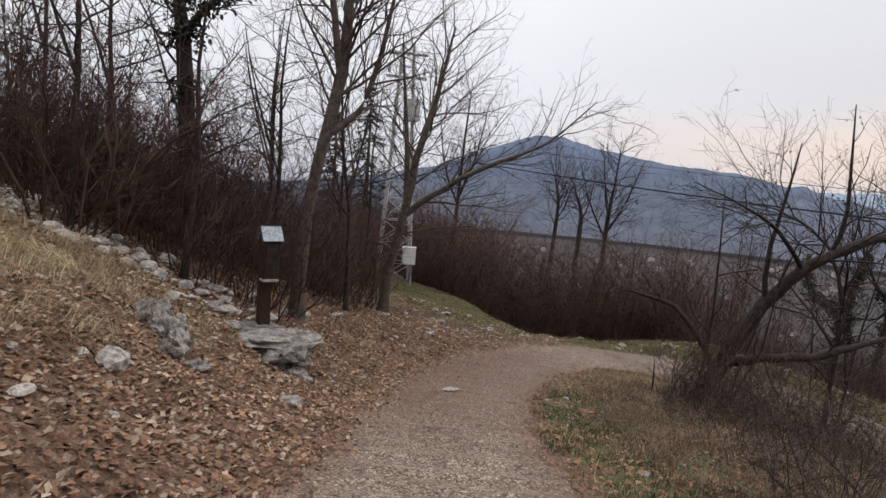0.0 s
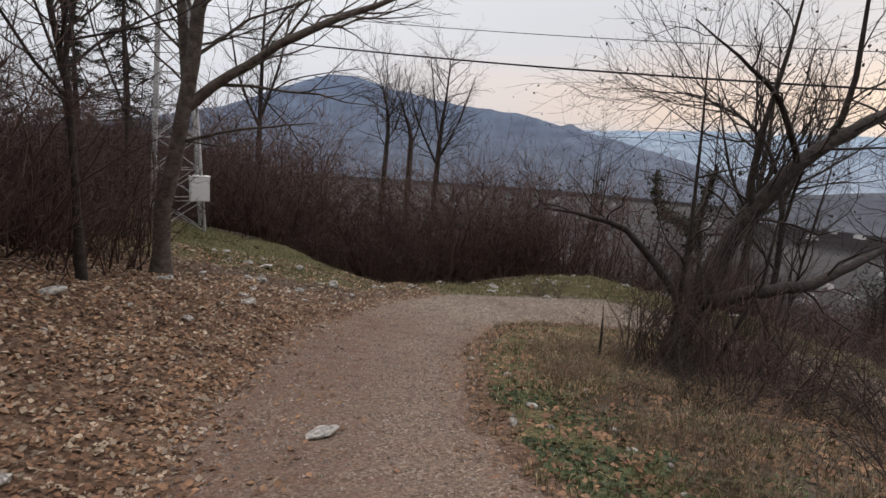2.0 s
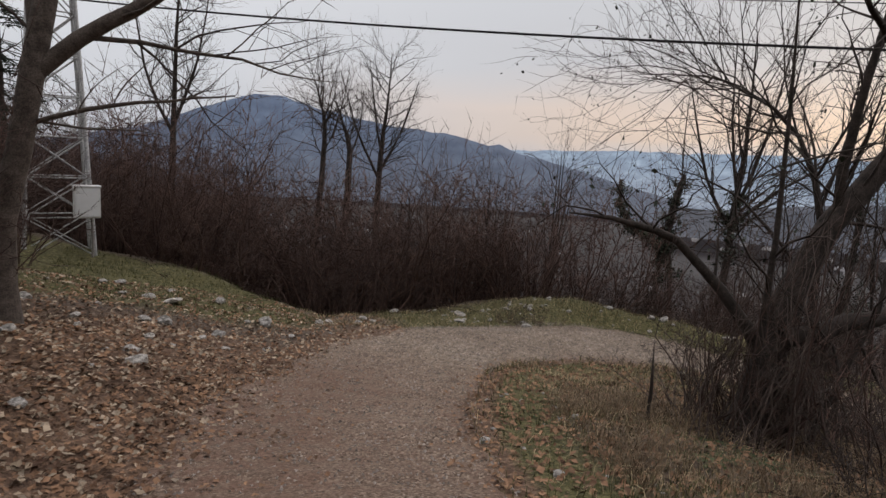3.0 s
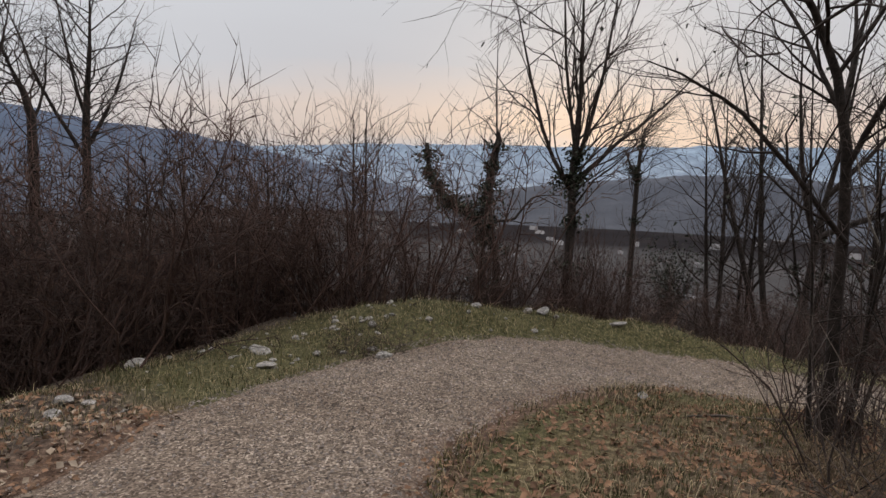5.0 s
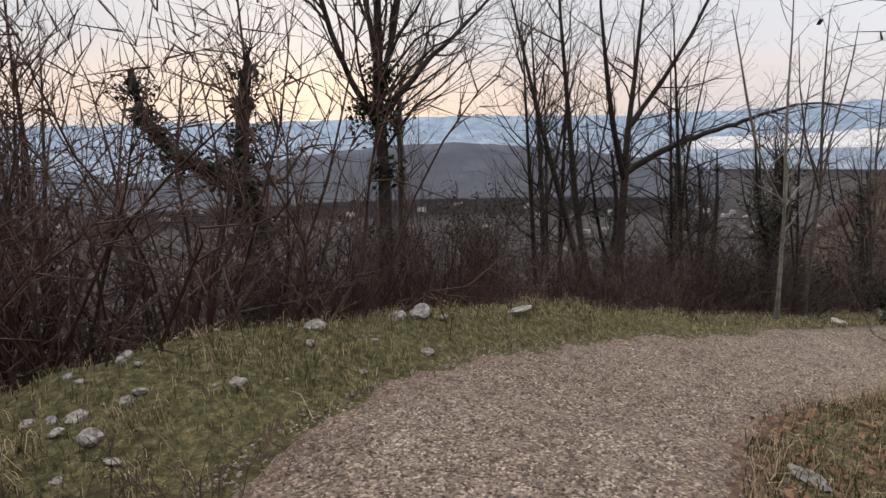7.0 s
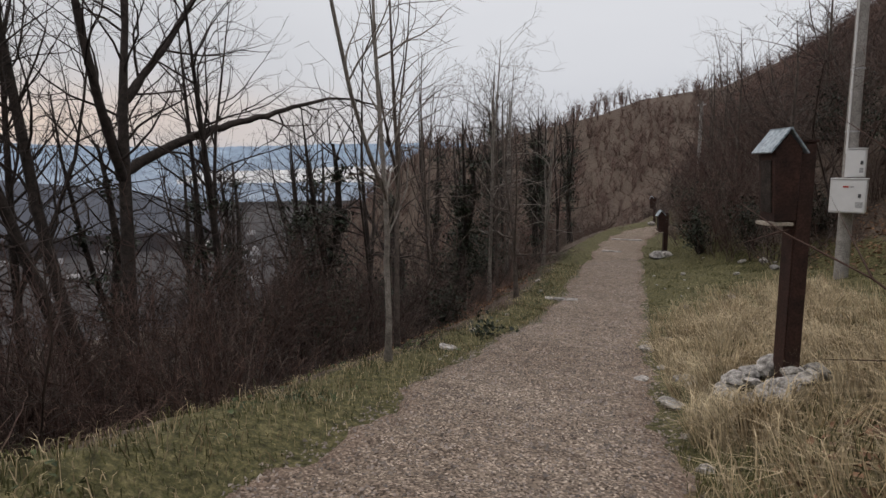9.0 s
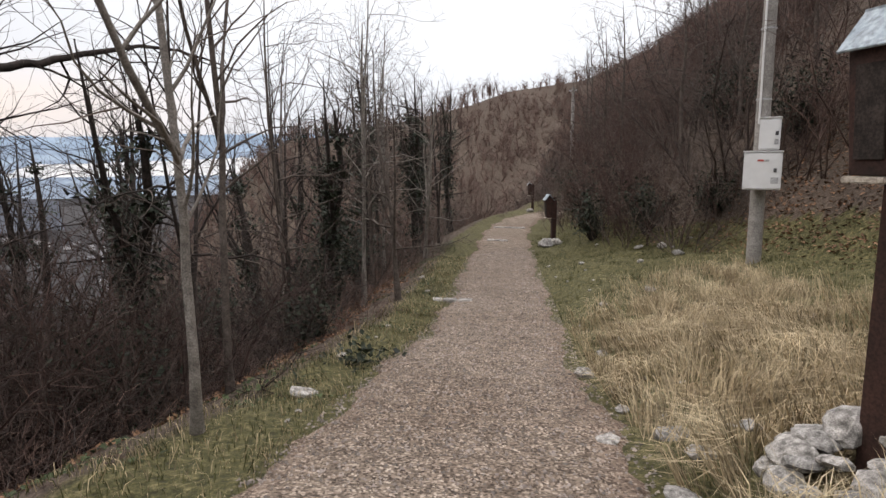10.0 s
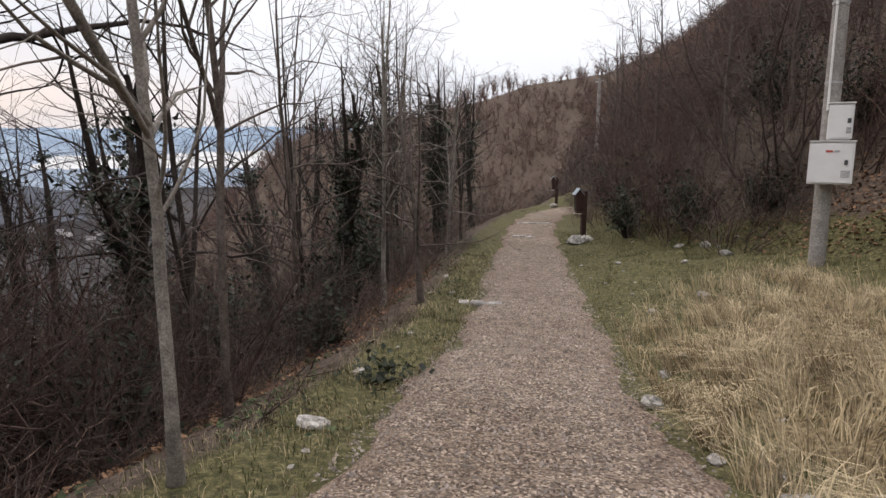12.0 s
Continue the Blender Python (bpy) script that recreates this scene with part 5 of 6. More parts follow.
for k, (sx, sy, hh, lx) in enumerate(((21.0, 10.6, 6.0, 0.3), (22.2, 8.2, 6.4, -0.4), (23.8, 9.0, 7.0, 0.5), (24.6, 6.2, 6.8, 0.2), (26.2, 4.6, 7.4, -0.3), (28.0, 3.4, 7.8, 0.4), (30.0, 1.6, 8.0, 0.2), (33.5, -0.4, 8.6, -0.5), (19.6, 12.6, 5.6, 0.2), (20.6, 8.6, 4.6, 0.6), (25.0, 4.0, 5.0, -0.6), (27.2, 1.4, 5.6, 0.3))):
    tree("tree", sx, sy, [[(0, 0, 0, 0.045), (lx * 0.2, 0, hh * 0.35, 0.036), (lx * 0.6, 0.1, hh * 0.65, 0.024), (lx, 0, hh, 0.006)], [(lx * 0.2, 0, hh * 0.25, 0.03), (lx * 0.25 + 0.6, -0.4, hh * 0.6, 0.02), (lx * 0.25 + 0.9, -0.7, hh * 0.92, 0.005)], [(lx * 0.1, 0, hh * 0.18, 0.028), (lx * 0.2 - 0.6, 0.4, hh * 0.5, 0.018), (lx * 0.2 - 0.9, 0.7, hh * 0.85, 0.005)]],
         YOUNG, (M_BARK, M_BARK_PALE, M_BARK_DARK)[k % 3], M_TWIG_GREY if k % 3 else M_TWIG, 120 + k, "young bare tree on the slope below the path", group="young trees along the lower path")
for k, (sx, sy, hh) in enumerate(((22.95, -3.1, 6.2), (20.0, -1.2, 5.2), (27.0, -7.5, 6.5), (14.0, -2.0, 5.5), (17.5, -3.5, 6.0), (25.0, -5.4, 6.2), (12.5, 0.5, 5.0), (28.6, -9.6, 6.4), (21.4, -5.6, 6.6), (18.6, -1.6, 4.6), (30.4, -13.5, 7.0))):
    tree("tree", sx, sy, [[(0, 0, 0, 0.055), (0.1, 0, hh * 0.45, 0.045), (0.0, 0.1, hh * 0.7, 0.03), (0.2, 0, hh, 0.006)], [(0.1, 0, hh * 0.4, 0.03), (0.7, 0.1, hh * 0.65, 0.02), (1.0, 0, hh * 0.9, 0.005)]],
         YOUNG, M_BARK, M_TWIG_GREY, 140 + k, "young bare tree on the hillside", group="young trees on the hillside")
# thin growth on the bank above the upper leg
for k, (sx, sy, hh) in enumerate(((-4.2, 9.4, 5.0), (-5.6, 8.6, 5.6), (-6.4, 10.8, 6.0), (-3.9, 12.8, 6.2), (-4.6, 14.6, 6.6), (-7.4, 9.2, 6.0), (-3.4, 17.4, 6.8), (-5.4, 17.0, 7.2), (-8.4, 12.0, 7.0), (-2.8, 19.2, 6.4))):
    tree("tree", sx, sy, [[(0, 0, 0, 0.05), (0.15, 0, hh * 0.4, 0.042), (0.1, 0.1, hh * 0.7, 0.028), (0.3, 0, hh, 0.006)], [(0.15, 0, hh * 0.4, 0.03), (-0.4, 0.1, hh * 0.65, 0.02), (-0.7, 0, hh * 0.9, 0.005)]],
         YOUNG, M_BARK_DARK, M_TWIG, 160 + k, "thin bare sapling on the bank", group="saplings on the bank")
# tree of several stems inside the bend, its boughs over the path
tree("tree", 9.3, 14.0, [[(0, 0, 0, 0.068), (0.05, 0, 1.5, 0.062), (0.1, 0.1, 3.2, 0.053), (-0.2, 0.5, 4.6, 0.037), (-1.2, 1.2, 5.4, 0.019), (-2.2, 2.0, 5.5, 0.006)],
     [(0.1, 0.1, 3.0, 0.037), (-0.3, -0.5, 4.2, 0.025), (-1.4, -1.4, 5.2, 0.006)], [(0.05, 0, 2.2, 0.031), (-0.7, 0.9, 3.5, 0.022), (-1.6, 1.6, 4.0, 0.006)],
     [(0.2, -0.2, 0, 0.031), (0.3, -0.3, 2.4, 0.025), (0.6, -0.4, 5.0, 0.006)], [(-0.25, 0.1, 0, 0.022), (-0.35, 0.2, 1.8, 0.015), (-0.5, 0.4, 4.0, 0.006)],
     [(-0.15, -0.25, 0, 0.019), (-0.3, -0.5, 1.6, 0.014), (-0.2, -0.7, 3.4, 0.006)], [(0.1, 0.1, 3.4, 0.031), (0.6, 0.9, 4.8, 0.019), (1.0, 1.8, 6.0, 0.006)]],
     {"from": 0.25, "density": (3.6, 3.4, 3.0), "wander": 0.17}, M_BARK_DARK, M_TWIG, 180, "crooked dark tree of several stems inside the bend", leaves=0.2)


def conifer(x, y, z, hh, seed):
    rng = np.random.default_rng(seed)
    root = empty("conifer", x, y, z)
    w = Wood()
    w.tube(np.array([(0, 0, 0), (0, 0, hh * 0.5), (0, 0, hh)]), np.array([0.16, 0.1, 0.01]), 7, True)
    under(new("trunk", w.mesh("trunk", M_BARK_DARK)), root)
    w = Wood()
    for k in range(150):
        u = rng.uniform(0.12, 0.99)
        a = rng.uniform(0, 2 * np.pi)
        ln = (1 - u) * hh * 0.27 * rng.uniform(0.7, 1.15) + 0.15
        at = np.array([0, 0, hh * u])
        end = at + np.array([math.cos(a) * ln, math.sin(a) * ln, -ln * rng.uniform(0.05, 0.45)])
        w.tube(np.array([at, (at + end) / 2 + np.array([0, 0, ln * 0.08]), end]), np.array([0.02, 0.015, 0.005]), 3, True)
        for _ in range(26):
            b = at + (end - at) * rng.uniform(0.15, 1.0)
            d = rng.normal(0, 1, 3) * np.array([1, 1, 0.45]) + (end - at) / ln * 0.8 + np.array([0, 0, -0.25])
            w.tube(np.array([b, b + unit(d) * rng.uniform(0.12, 0.32)]), np.array([0.017, 0.004]), 3, True)
    under(new("crown", w.mesh("crown", M_PINE)), root)
    tagged(root, "dark green conifer standing behind the mast", "conifer")


conifer(-4.3, 29.0, -3.6, 9.2, 21)
conifer(-6.2, 30.5, -3.2, 7.6, 22)


def holly(x, y, z, hh, wide, seed):
    rng = np.random.default_rng(seed)
    root = empty("evergreen_shrub", x, y, z)
    w = Wood()
    at = []
    for _ in range(34):
        a, r = rng.uniform(0, 2 * np.pi), abs(rng.normal(0, wide * 0.4))
        pts = branch_line(rng, (0, 0, 0), (math.cos(a) * r, math.sin(a) * r, hh), hh * rng.uniform(0.5, 1.0), 0.12, 0.02, 0.25)
        w.tube(pts, np.linspace(0.018, 0.004, len(pts)), 4, True)
        for p in pts[2:]:
            at += list(p + rng.normal(0, 0.13, (11, 3)))
    under(new("stem", w.mesh("stem", M_BARK_DARK)), root)
    v, f = leaf_cards(rng, np.array(at), None, 0.085, 0.8)
    under(new("foliage", raw_mesh("foliage", v, f, M_IVY, False)), root)
    tagged(root, "evergreen shrub with glossy dark leaves", "shrub")


holly(20.9, 20.0, -6.4, 3.4, 2.0, 23)
# evergreens on the hillside, their dark also standing in for shade under the brush
for k, (sx, sy, hh) in enumerate(((20.0, 0.7, 1.5), (18.5, 0.4, 1.3), (21.7, 0.5, 1.6), (17.0, -0.9, 2.2), (14.6, 0.6, 2.0), (22.6, -1.8, 1.8), (19.4, -2.6, 2.4), (13.4, -1.2, 3.0), (25.0, -3.6, 1.8), (28.4, -8.2, 2.2))):
    holly(sx, sy, h1(sx, sy) - 0.1, hh, hh * 0.9, 520 + k)
holly(17.6, 11.6, -6.1, 0.7, 0.7, 24)
holly(18.4, 13.4, -7.0, 1.1, 0.9, 25)
holly(20.6, 10.4, -6.6, 1.2, 0.8, 26)
for k, (sx, sy, hh) in enumerate(((19.4, 13.6, 1.6), (22.0, 11.4, 2.4), (23.6, 8.6, 2.2), (25.6, 6.4, 2.4), (21.4, 13.4, 2.6), (28.0, 4.0, 2.6), (24.6, 11.0, 2.6))):
    holly(sx, sy, h1(sx, sy) - 0.1, hh, hh * 0.7, 500 + k)

# ---- posts, mast, pole and wires ----


def wayside_post(x, y, hh, turn, label, base_z=None, lean=0.0):
    """A steel post with a small roofed case; the case looks along +x before the turn."""
    z = h1(x, y) if base_z is None else base_z
    root = new("wayside_post")
    root.matrix_world = pose(x, y, z - 0.1, lean, 0, turn)
    part("post", box_bm(0.14, 0.17, hh + 0.05, (0, 0, (hh + 0.05) / 2), 0.012), M_RUST, root)
    part("cap", box_bm(0.155, 0.185, 0.02, (0, 0, hh + 0.062), 0.004), M_RUST, root)
    # case: tapered body with a gabled top
    bm = bmesh.new()
    prof = [(0.073, hh - 0.58), (0.25, hh - 0.58), (0.29, hh - 0.02), (0.185, hh + 0.12), (0.073, hh + 0.0)]
    front = [bm.verts.new((px, -0.105 - 0.02 * (pz > hh - 0.1), pz)) for px, pz in prof]
    back = [bm.verts.new((px, 0.105 + 0.02 * (pz > hh - 0.1), pz)) for px, pz in prof]
    bm.faces.new(front)
    bm.faces.new(back[::-1])
    for i in range(5):
        bm.faces.new((front[i], back[i], back[(i + 1) % 5], front[(i + 1) % 5]))
    bmesh.ops.recalc_face_normals(bm, faces=bm.faces[:])
    bmesh.ops.bevel(bm, geom=bm.edges[:], offset=0.005, segments=1, affect="EDGES")
    case = part("case", bm, M_RUST, root, "dark brown steel case")
    part("door_panel", box_bm(0.012, 0.15, 0.42, (0.276, 0, hh - 0.30), 0.003, Matrix.Translation((0.276, 0, hh - 0.30)) @ Matrix.Rotation(radians(4), 4, 'Y') @ Matrix.Translation((-0.276, 0, 0.30 - hh))), M_BARK_DARK, case, "dark recessed front panel")
    for s in (-1, 1):
        m = Matrix.Translation((0.185 + s * 0.078, 0, hh + 0.062)) @ Matrix.Rotation(radians(52 * s), 4, "Y")
        part("roof_sheet", box_bm(0.24, 0.29, 0.014, (0, 0, 0), 0.003, m), M_TILE, root, "grey zinc roof sheet")
    part("ridge", box_bm(0.03, 0.295, 0.016, (0.185, 0, hh + 0.158), 0.004), M_TILE, root, "grey zinc ridge strip")
    part("ledge", box_bm(0.20, 0.22, 0.03, (0.19, 0, hh - 0.60), 0.006), M_WOOD, root, "pale ledge under the case")
    return tagged(root, label, "wayside post", "wayside posts")


wayside_post(-2.59, 8.45, 1.70, -55, "brown steel wayside post with a roofed case on a stone plinth", base_z=-1.22)
wayside_post(12.8, 11.86, 2.12, 60, "brown steel wayside post with a roofed case among white stones", base_z=-4.82)
wayside_post(23.7, -0.35, 1.52, 55, "brown steel wayside post with a roofed case on the grassy verge")
wayside_post(33.3, -11.5, 1.5, 40, "brown steel wayside post with a roofed case far along the path")


def bar(w, a, b, r, sides=4):
    w.tube(np.array([a, b], float), np.array([r, r]), sides)


def mast(x, y, z, hh):
    root = empty("lattice_mast", x, y, z, 12)
    half = lambda u: 0.62 * (1 - u) + 0.2 * u
    corner = lambda k, u: np.array([(1, 1, -1, -1)[k] * half(u), (1, -1, -1, 1)[k] * half(u) * 0.7, hh * u])
    for k in range(4):
        w = Wood()
        bar(w, corner(k, 0), corner(k, 1), 0.042)
        under(new("leg", w.mesh("leg", M_GALV)), root)
    n = 11
    for k in range(4):
        for i in range(n):
            a, b = i / n, (i + 1) / n
            for p, q in ((corner(k, a), corner((k + 1) % 4, b)), (corner((k + 1) % 4, a), corner(k, b)), (corner(k, b), corner((k + 1) % 4, b))):
                w = Wood()
                bar(w, p, q, 0.017, 3)
                under(new("brace", w.mesh("brace", M_GALV)), root)
    for zz in (hh - 1.2, hh - 0.35):
        part("crossarm", box_bm(1.5, 0.09, 0.09, (0, 0, zz), 0.008), M_GALV, root)
    for sx in (-0.65, -0.2, 0.3, 0.65):
        bm = bmesh.new()
        for i in range(4):
            bmesh.ops.create_cone(bm, cap_ends=True, segments=10, radius1=0.075, radius2=0.035, depth=0.06, matrix=Matrix.Translation((sx, 0, hh - 1.05 + i * 0.06)))
        part("insulator", bm, M_TILE, root, "grey-green insulator")
    part("transformer", box_bm(0.55, 0.5, 0.8, (0.25, -0.2, hh - 2.4), 0.04), M_GALV, root, "dark grey transformer tank")
    tagged(root, "pale galvanised lattice mast carrying power lines", "mast")


mast(-2.1, 22.6, -2.75, 8.9)


def mast_box():
    root = empty("meter_box", -1.5, 21.95, -1.9, 12)
    part("housing", box_bm(0.46, 0.3, 0.62, (0, 0, 0.31), 0.015), M_BOX, root)
    part("door", box_bm(0.40, 0.02, 0.55, (0, -0.162, 0.31), 0.006), M_BOX, root)
    part("lid", box_bm(0.5, 0.34, 0.03, (0, 0, 0.635), 0.008), M_BOX, root)
    part("bracket", box_bm(0.06, 0.5, 0.05, (-0.12, 0.32, 0.45), 0.005), M_GALV, root)
    w = Wood()
    w.tube(np.array([(0.08, 0, 0), (0.1, 0, -0.4), (0.08, 0, -0.82)]), np.array([0.025, 0.025, 0.025]), 6)
    under(new("conduit", w.mesh("conduit", M_CONC)), root)
    tagged(root, "white meter box fixed to the lattice mast", "electric box")


mast_box()


def utility_pole(x, y, hh, r):
    root = empty("utility_pole", x, y, h1(x, y) - 0.3)
    w = Wood()
    w.tube(np.array([(0, 0, 0), (0.02, 0, hh * 0.5), (0.03, 0, hh)]), np.array([r, r * 0.9, r * 0.75]), 16)
    under(new("shaft", w.mesh("shaft", M_CONC)), root)
    w = Wood()
    w.tube(np.array([(0.02, r + 0.03, 2.9), (0.03, r + 0.03, 4.6), (0.04, r * 0.9 + 0.03, hh - 0.2)]), np.array([0.018, 0.018, 0.016]), 6)
    tagged(under(new("conduit", w.mesh("conduit", M_BOX)), root), "thin white cable conduit")
    for zz in (3.35, 4.6):
        bm = bmesh.new()
        bmesh.ops.create_cone(bm, cap_ends=False, segments=16, radius1=r * 0.97, radius2=r * 0.97, depth=0.03, matrix=Matrix.Translation((0.02, 0, zz)))
        part("strap", bm, M_GALV, root)
    bm = bmesh.new()
    for i in range(4):
        bmesh.ops.create_cone(bm, cap_ends=True, segments=10, radius1=0.06, radius2=0.03, depth=0.05, matrix=Matrix.Translation((0.03, 0.1, hh - 0.4 + i * 0.05)))
    part("insulator", bm, M_TILE, root)
    return tagged(root, "grey concrete utility pole at the foot of the hillside", "utility pole")


POLE = (16.4, 3.24)
utility_pole(*POLE, 7.2, 0.135)


def cabinet(z, w, h, d, side, label, red):
    """Box strapped to the pole, its door to the path."""
    root = new("electric_cabinet")
    root.matrix_world = pose(POLE[0], POLE[1], z, 0, 0, 108) @ pose(0.15 + d / 2, side, 0)
    part("housing", box_bm(d, w, h, (0, 0, h / 2), 0.012), M_BOX, root)
    part("door", box_bm(0.016, w - 0.05, h - 0.05, (d / 2 + 0.009, 0, h / 2), 0.005), M_BOX, root)
    part("hood", box_bm(d + 0.03, w + 0.03, 0.022, (0.01, 0, h + 0.012), 0.006), M_BOX, root)
    part("lock", box_bm(0.016, 0.05, 0.075, (d / 2 + 0.024, w * 0.33, h * 0.52), 0.004), M_LETTER, root, "small dark lock plate")
    part("notice", box_bm(0.004, w * 0.2, h * 0.17, (d / 2 + 0.0205, w * 0.33, h * 0.25), 0), M_GALV, root, "grey notice sticker")
    if red:
        part("label_plate", box_bm(0.004, w * 0.16, 0.035, (d / 2 + 0.0205, -w * 0.06, h * 0.78), 0), M_RED, root, "small red label")
        part("label_plate", box_bm(0.004, w * 0.13, 0.035, (d / 2 + 0.0205, w * 0.1, h * 0.78), 0), M_GALV, root, "small grey label")
    part("strap", box_bm(0.3, w * 0.9, 0.035, (-0.12, 0, h * 0.5), 0.004), M_GALV, root)
    return tagged(root, label, "electric cabinet", "cabinets on the pole")


cabinet(-3.86, 0.62, 0.68, 0.26, 0.04, "large white electric cabinet strapped to the utility pole", True)
cabinet(-3.14, 0.34, 0.56, 0.22, 0.12, "small white electric cabinet strapped above the large one", False)


def far_pole():
    root = empty("utility_pole", 35.2, -17.9, h1(35.2, -17.9) - 0.3)
    top = 1.3 - root.location.z
    w = Wood()
    w.tube(np.array([(0, 0, 0), (0, 0, top * 0.5), (0, 0, top)]), np.array([0.13, 0.12, 0.1]), 10)
    under(new("shaft", w.mesh("shaft", M_CONC)), root)
    part("crossarm", box_bm(0.6, 0.08, 0.08, (0, 0, top - 0.2), 0.006), M_GALV, root)
    tagged(root, "slender grey utility pole on the wooded hillside", "utility pole")


far_pole()


def wire(a, b, sag, r, label, material):
    u = np.linspace(0, 1, 40)[:, None]
    p = np.array(a) * (1 - u) + np.array(b) * u
    p[:, 2] -= sag * 4 * (u * (1 - u))[:, 0]
    w = Wood()
    w.tube(p, np.full(40, r), 6)
    tagged(new("overhead_wire", w.mesh("overhead_wire", material)), label, "wire", "overhead wires")


wire((-2.0, 22.3, 2.35), (16.43, 3.3, 1.15), 0.42, 0.017, "thick black overhead cable between mast and pole", M_BLACK)
wire((-2.0, 22.4, 3.0), (16.43, 3.3, 1.55), 0.42, 0.007, "thin grey overhead wire between mast and pole", M_WIRE)
wire((16.43, 3.2, 1.5), (35.2, -17.9, 1.1), 0.5, 0.008, "thin overhead wire along the hillside", M_WIRE)

# thin stake beside the bend
w = Wood()
zs = h1(4.6, 12.5)
w.tube(np.array([(4.6, 12.5, zs - 0.1), (4.61, 12.51, zs + 0.4), (4.58, 12.52, zs + 0.95)]), np.array([0.022, 0.02, 0.018]), 7, True)
tagged(new("stake", w.mesh("stake", M_BARK_DARK)), "thin dark wooden stake stuck in the verge", "stake")

# ---- stones ----


M_GREYROCK = grainy("limestone_grey", (0.045, 0.042, 0.038), (0.36, 0.345, 0.32), 6, fine=44, bump_d=0.04, rand=0.3)


def rock_mesh(seed, rough=0.22, flat=0.6, cuts=2):
    rng = random.Random(seed)
    bm = bmesh.new()
    bmesh.ops.create_icosphere(bm, subdivisions=cuts, radius=0.5)
    off = Vector((rng.uniform(-9, 9), rng.uniform(-9, 9), rng.uniform(-9, 9)))
    planes = [Vector((rng.gauss(0, 1), rng.gauss(0, 1), rng.gauss(0, 0.8))).normalized() for _ in range(7)]
    for v in bm.verts:
        p = v.co.copy()
        for n in planes:                       # broken faces
            d = p.dot(n) - 0.36
            if d > 0:
                p -= n * d * 0.85
        p *= 1 + rough * noise.noise(p * 3.2 + off) + 0.5 * rough * noise.noise(p * 8 + off)
        v.co = Vector((p.x * 1.15, p.y, p.z * flat))
    me = bpy.data.meshes.new("stone")
    bm.to_mesh(me)
    bm.free()
    me.materials.append(M_ROCK)
    return me


ROCKS = [rock_mesh(200 + i, 0.25, (0.55, 0.7, 0.45, 0.62, 0.8, 0.5)[i], 2) for i in range(6)]


GREYROCKS = [rock_mesh(230 + i, 0.5, 0.62, 3) for i in range(4)]
for me in GREYROCKS:
    me.materials[0] = M_GREYROCK
    me.polygons.foreach_set("use_smooth", np.zeros(len(me.polygons), bool))


def stone(x, y, size, seed, label="pale limestone lying on the ground", group="stones beside the path", sink=0.25, z=None, turn=None, stretch=(1, 1, 1), category="stone", name="stone"):
    rng = random.Random(seed)
    zz = h1(x, y) if z is None else z
    ob = new(name, ROCKS[seed % len(ROCKS)])
    ob.matrix_world = pose(x, y, zz + size * 0.28 * (1 - sink * 2), rng.uniform(-14, 14), rng.uniform(-14, 14), rng.uniform(0, 360) if turn is None else turn) @ Matrix.Diagonal((size * stretch[0], size * stretch[1], size * stretch[2], 1))
    return tagged(ob, label, category, group)


# plinth of the first post: stacked slabs
def plinth(x, y, z):
    root = empty("stone_plinth", x, y, z)
    rng = random.Random(77)
    for k, (dx, dy, dz, sx, sy, sz, tz) in enumerate(((0, 0, 0.0, 1.0, 0.85, 0.55, 10), (0.35, -0.2, 0.05, 0.7, 0.6, 0.45, 60), (-0.3, -0.15, 0.02, 0.7, 0.6, 0.5, -30), (0.05, -0.05, 0.22, 1.1, 0.8, 0.25, 5), (0.38, 0.1, 0.16, 0.55, 0.6, 0.4, 40), (-0.35, 0.1, 0.2, 0.6, 0.6, 0.25, 80), (0.15, -0.42, -0.12, 0.5, 0.4, 0.4, 20), (0.5, -0.35, -0.2, 0.35, 0.3, 0.35, 0), (-0.1, 0.15, 0.27, 0.9, 0.6, 0.16, -10))):
        ob = new("block", GREYROCKS[k % 4])
        ob.parent = root
        ob.matrix_basis = pose(dx, dy, dz, rng.uniform(-6, 6), rng.uniform(-6, 6), tz) @ Matrix.Diagonal((sx, sy, sz * 1.35, 1))
    tagged(root, "rough plinth of stacked grey limestone blocks", "plinth")


plinth(-2.42, 8.2, -1.24)


def cairn(x, y, count, wide, seed, label):
    """White stones heaped round the foot of a post."""
    rng = random.Random(seed)
    for k in range(count):
        a, r = rng.uniform(0, 2 * math.pi), 0.10 + (wide + 0.08) * math.sqrt(rng.random())
        s = rng.uniform(0.15, 0.29) * (1.15 - 0.4 * r / (wide + 0.17))
        px, py = x + math.cos(a) * r, y + math.sin(a) * r
        stone(px, py, s, seed * 50 + k, label, "white stones round the post", 0.15, z=h1(px, py) + 0.05 + max(0, 0.2 * (1 - r / (wide + 0.2))))


cairn(12.86, 11.94, 36, 0.2, 5, "white limestone heaped at the foot of the post")
for k, (px, py, s) in enumerate(((23.45, 0.3, 0.5), (23.25, 0.1, 0.36), (23.7, 0.2, 0.32))):
    stone(px, py, s, 900 + k, "white limestone at the foot of the far post", "stones at the far post", 0.1)
stone(33.0, -10.9, 0.4, 907, "white limestone at the foot of the far post", "stones at the far post", 0.1)

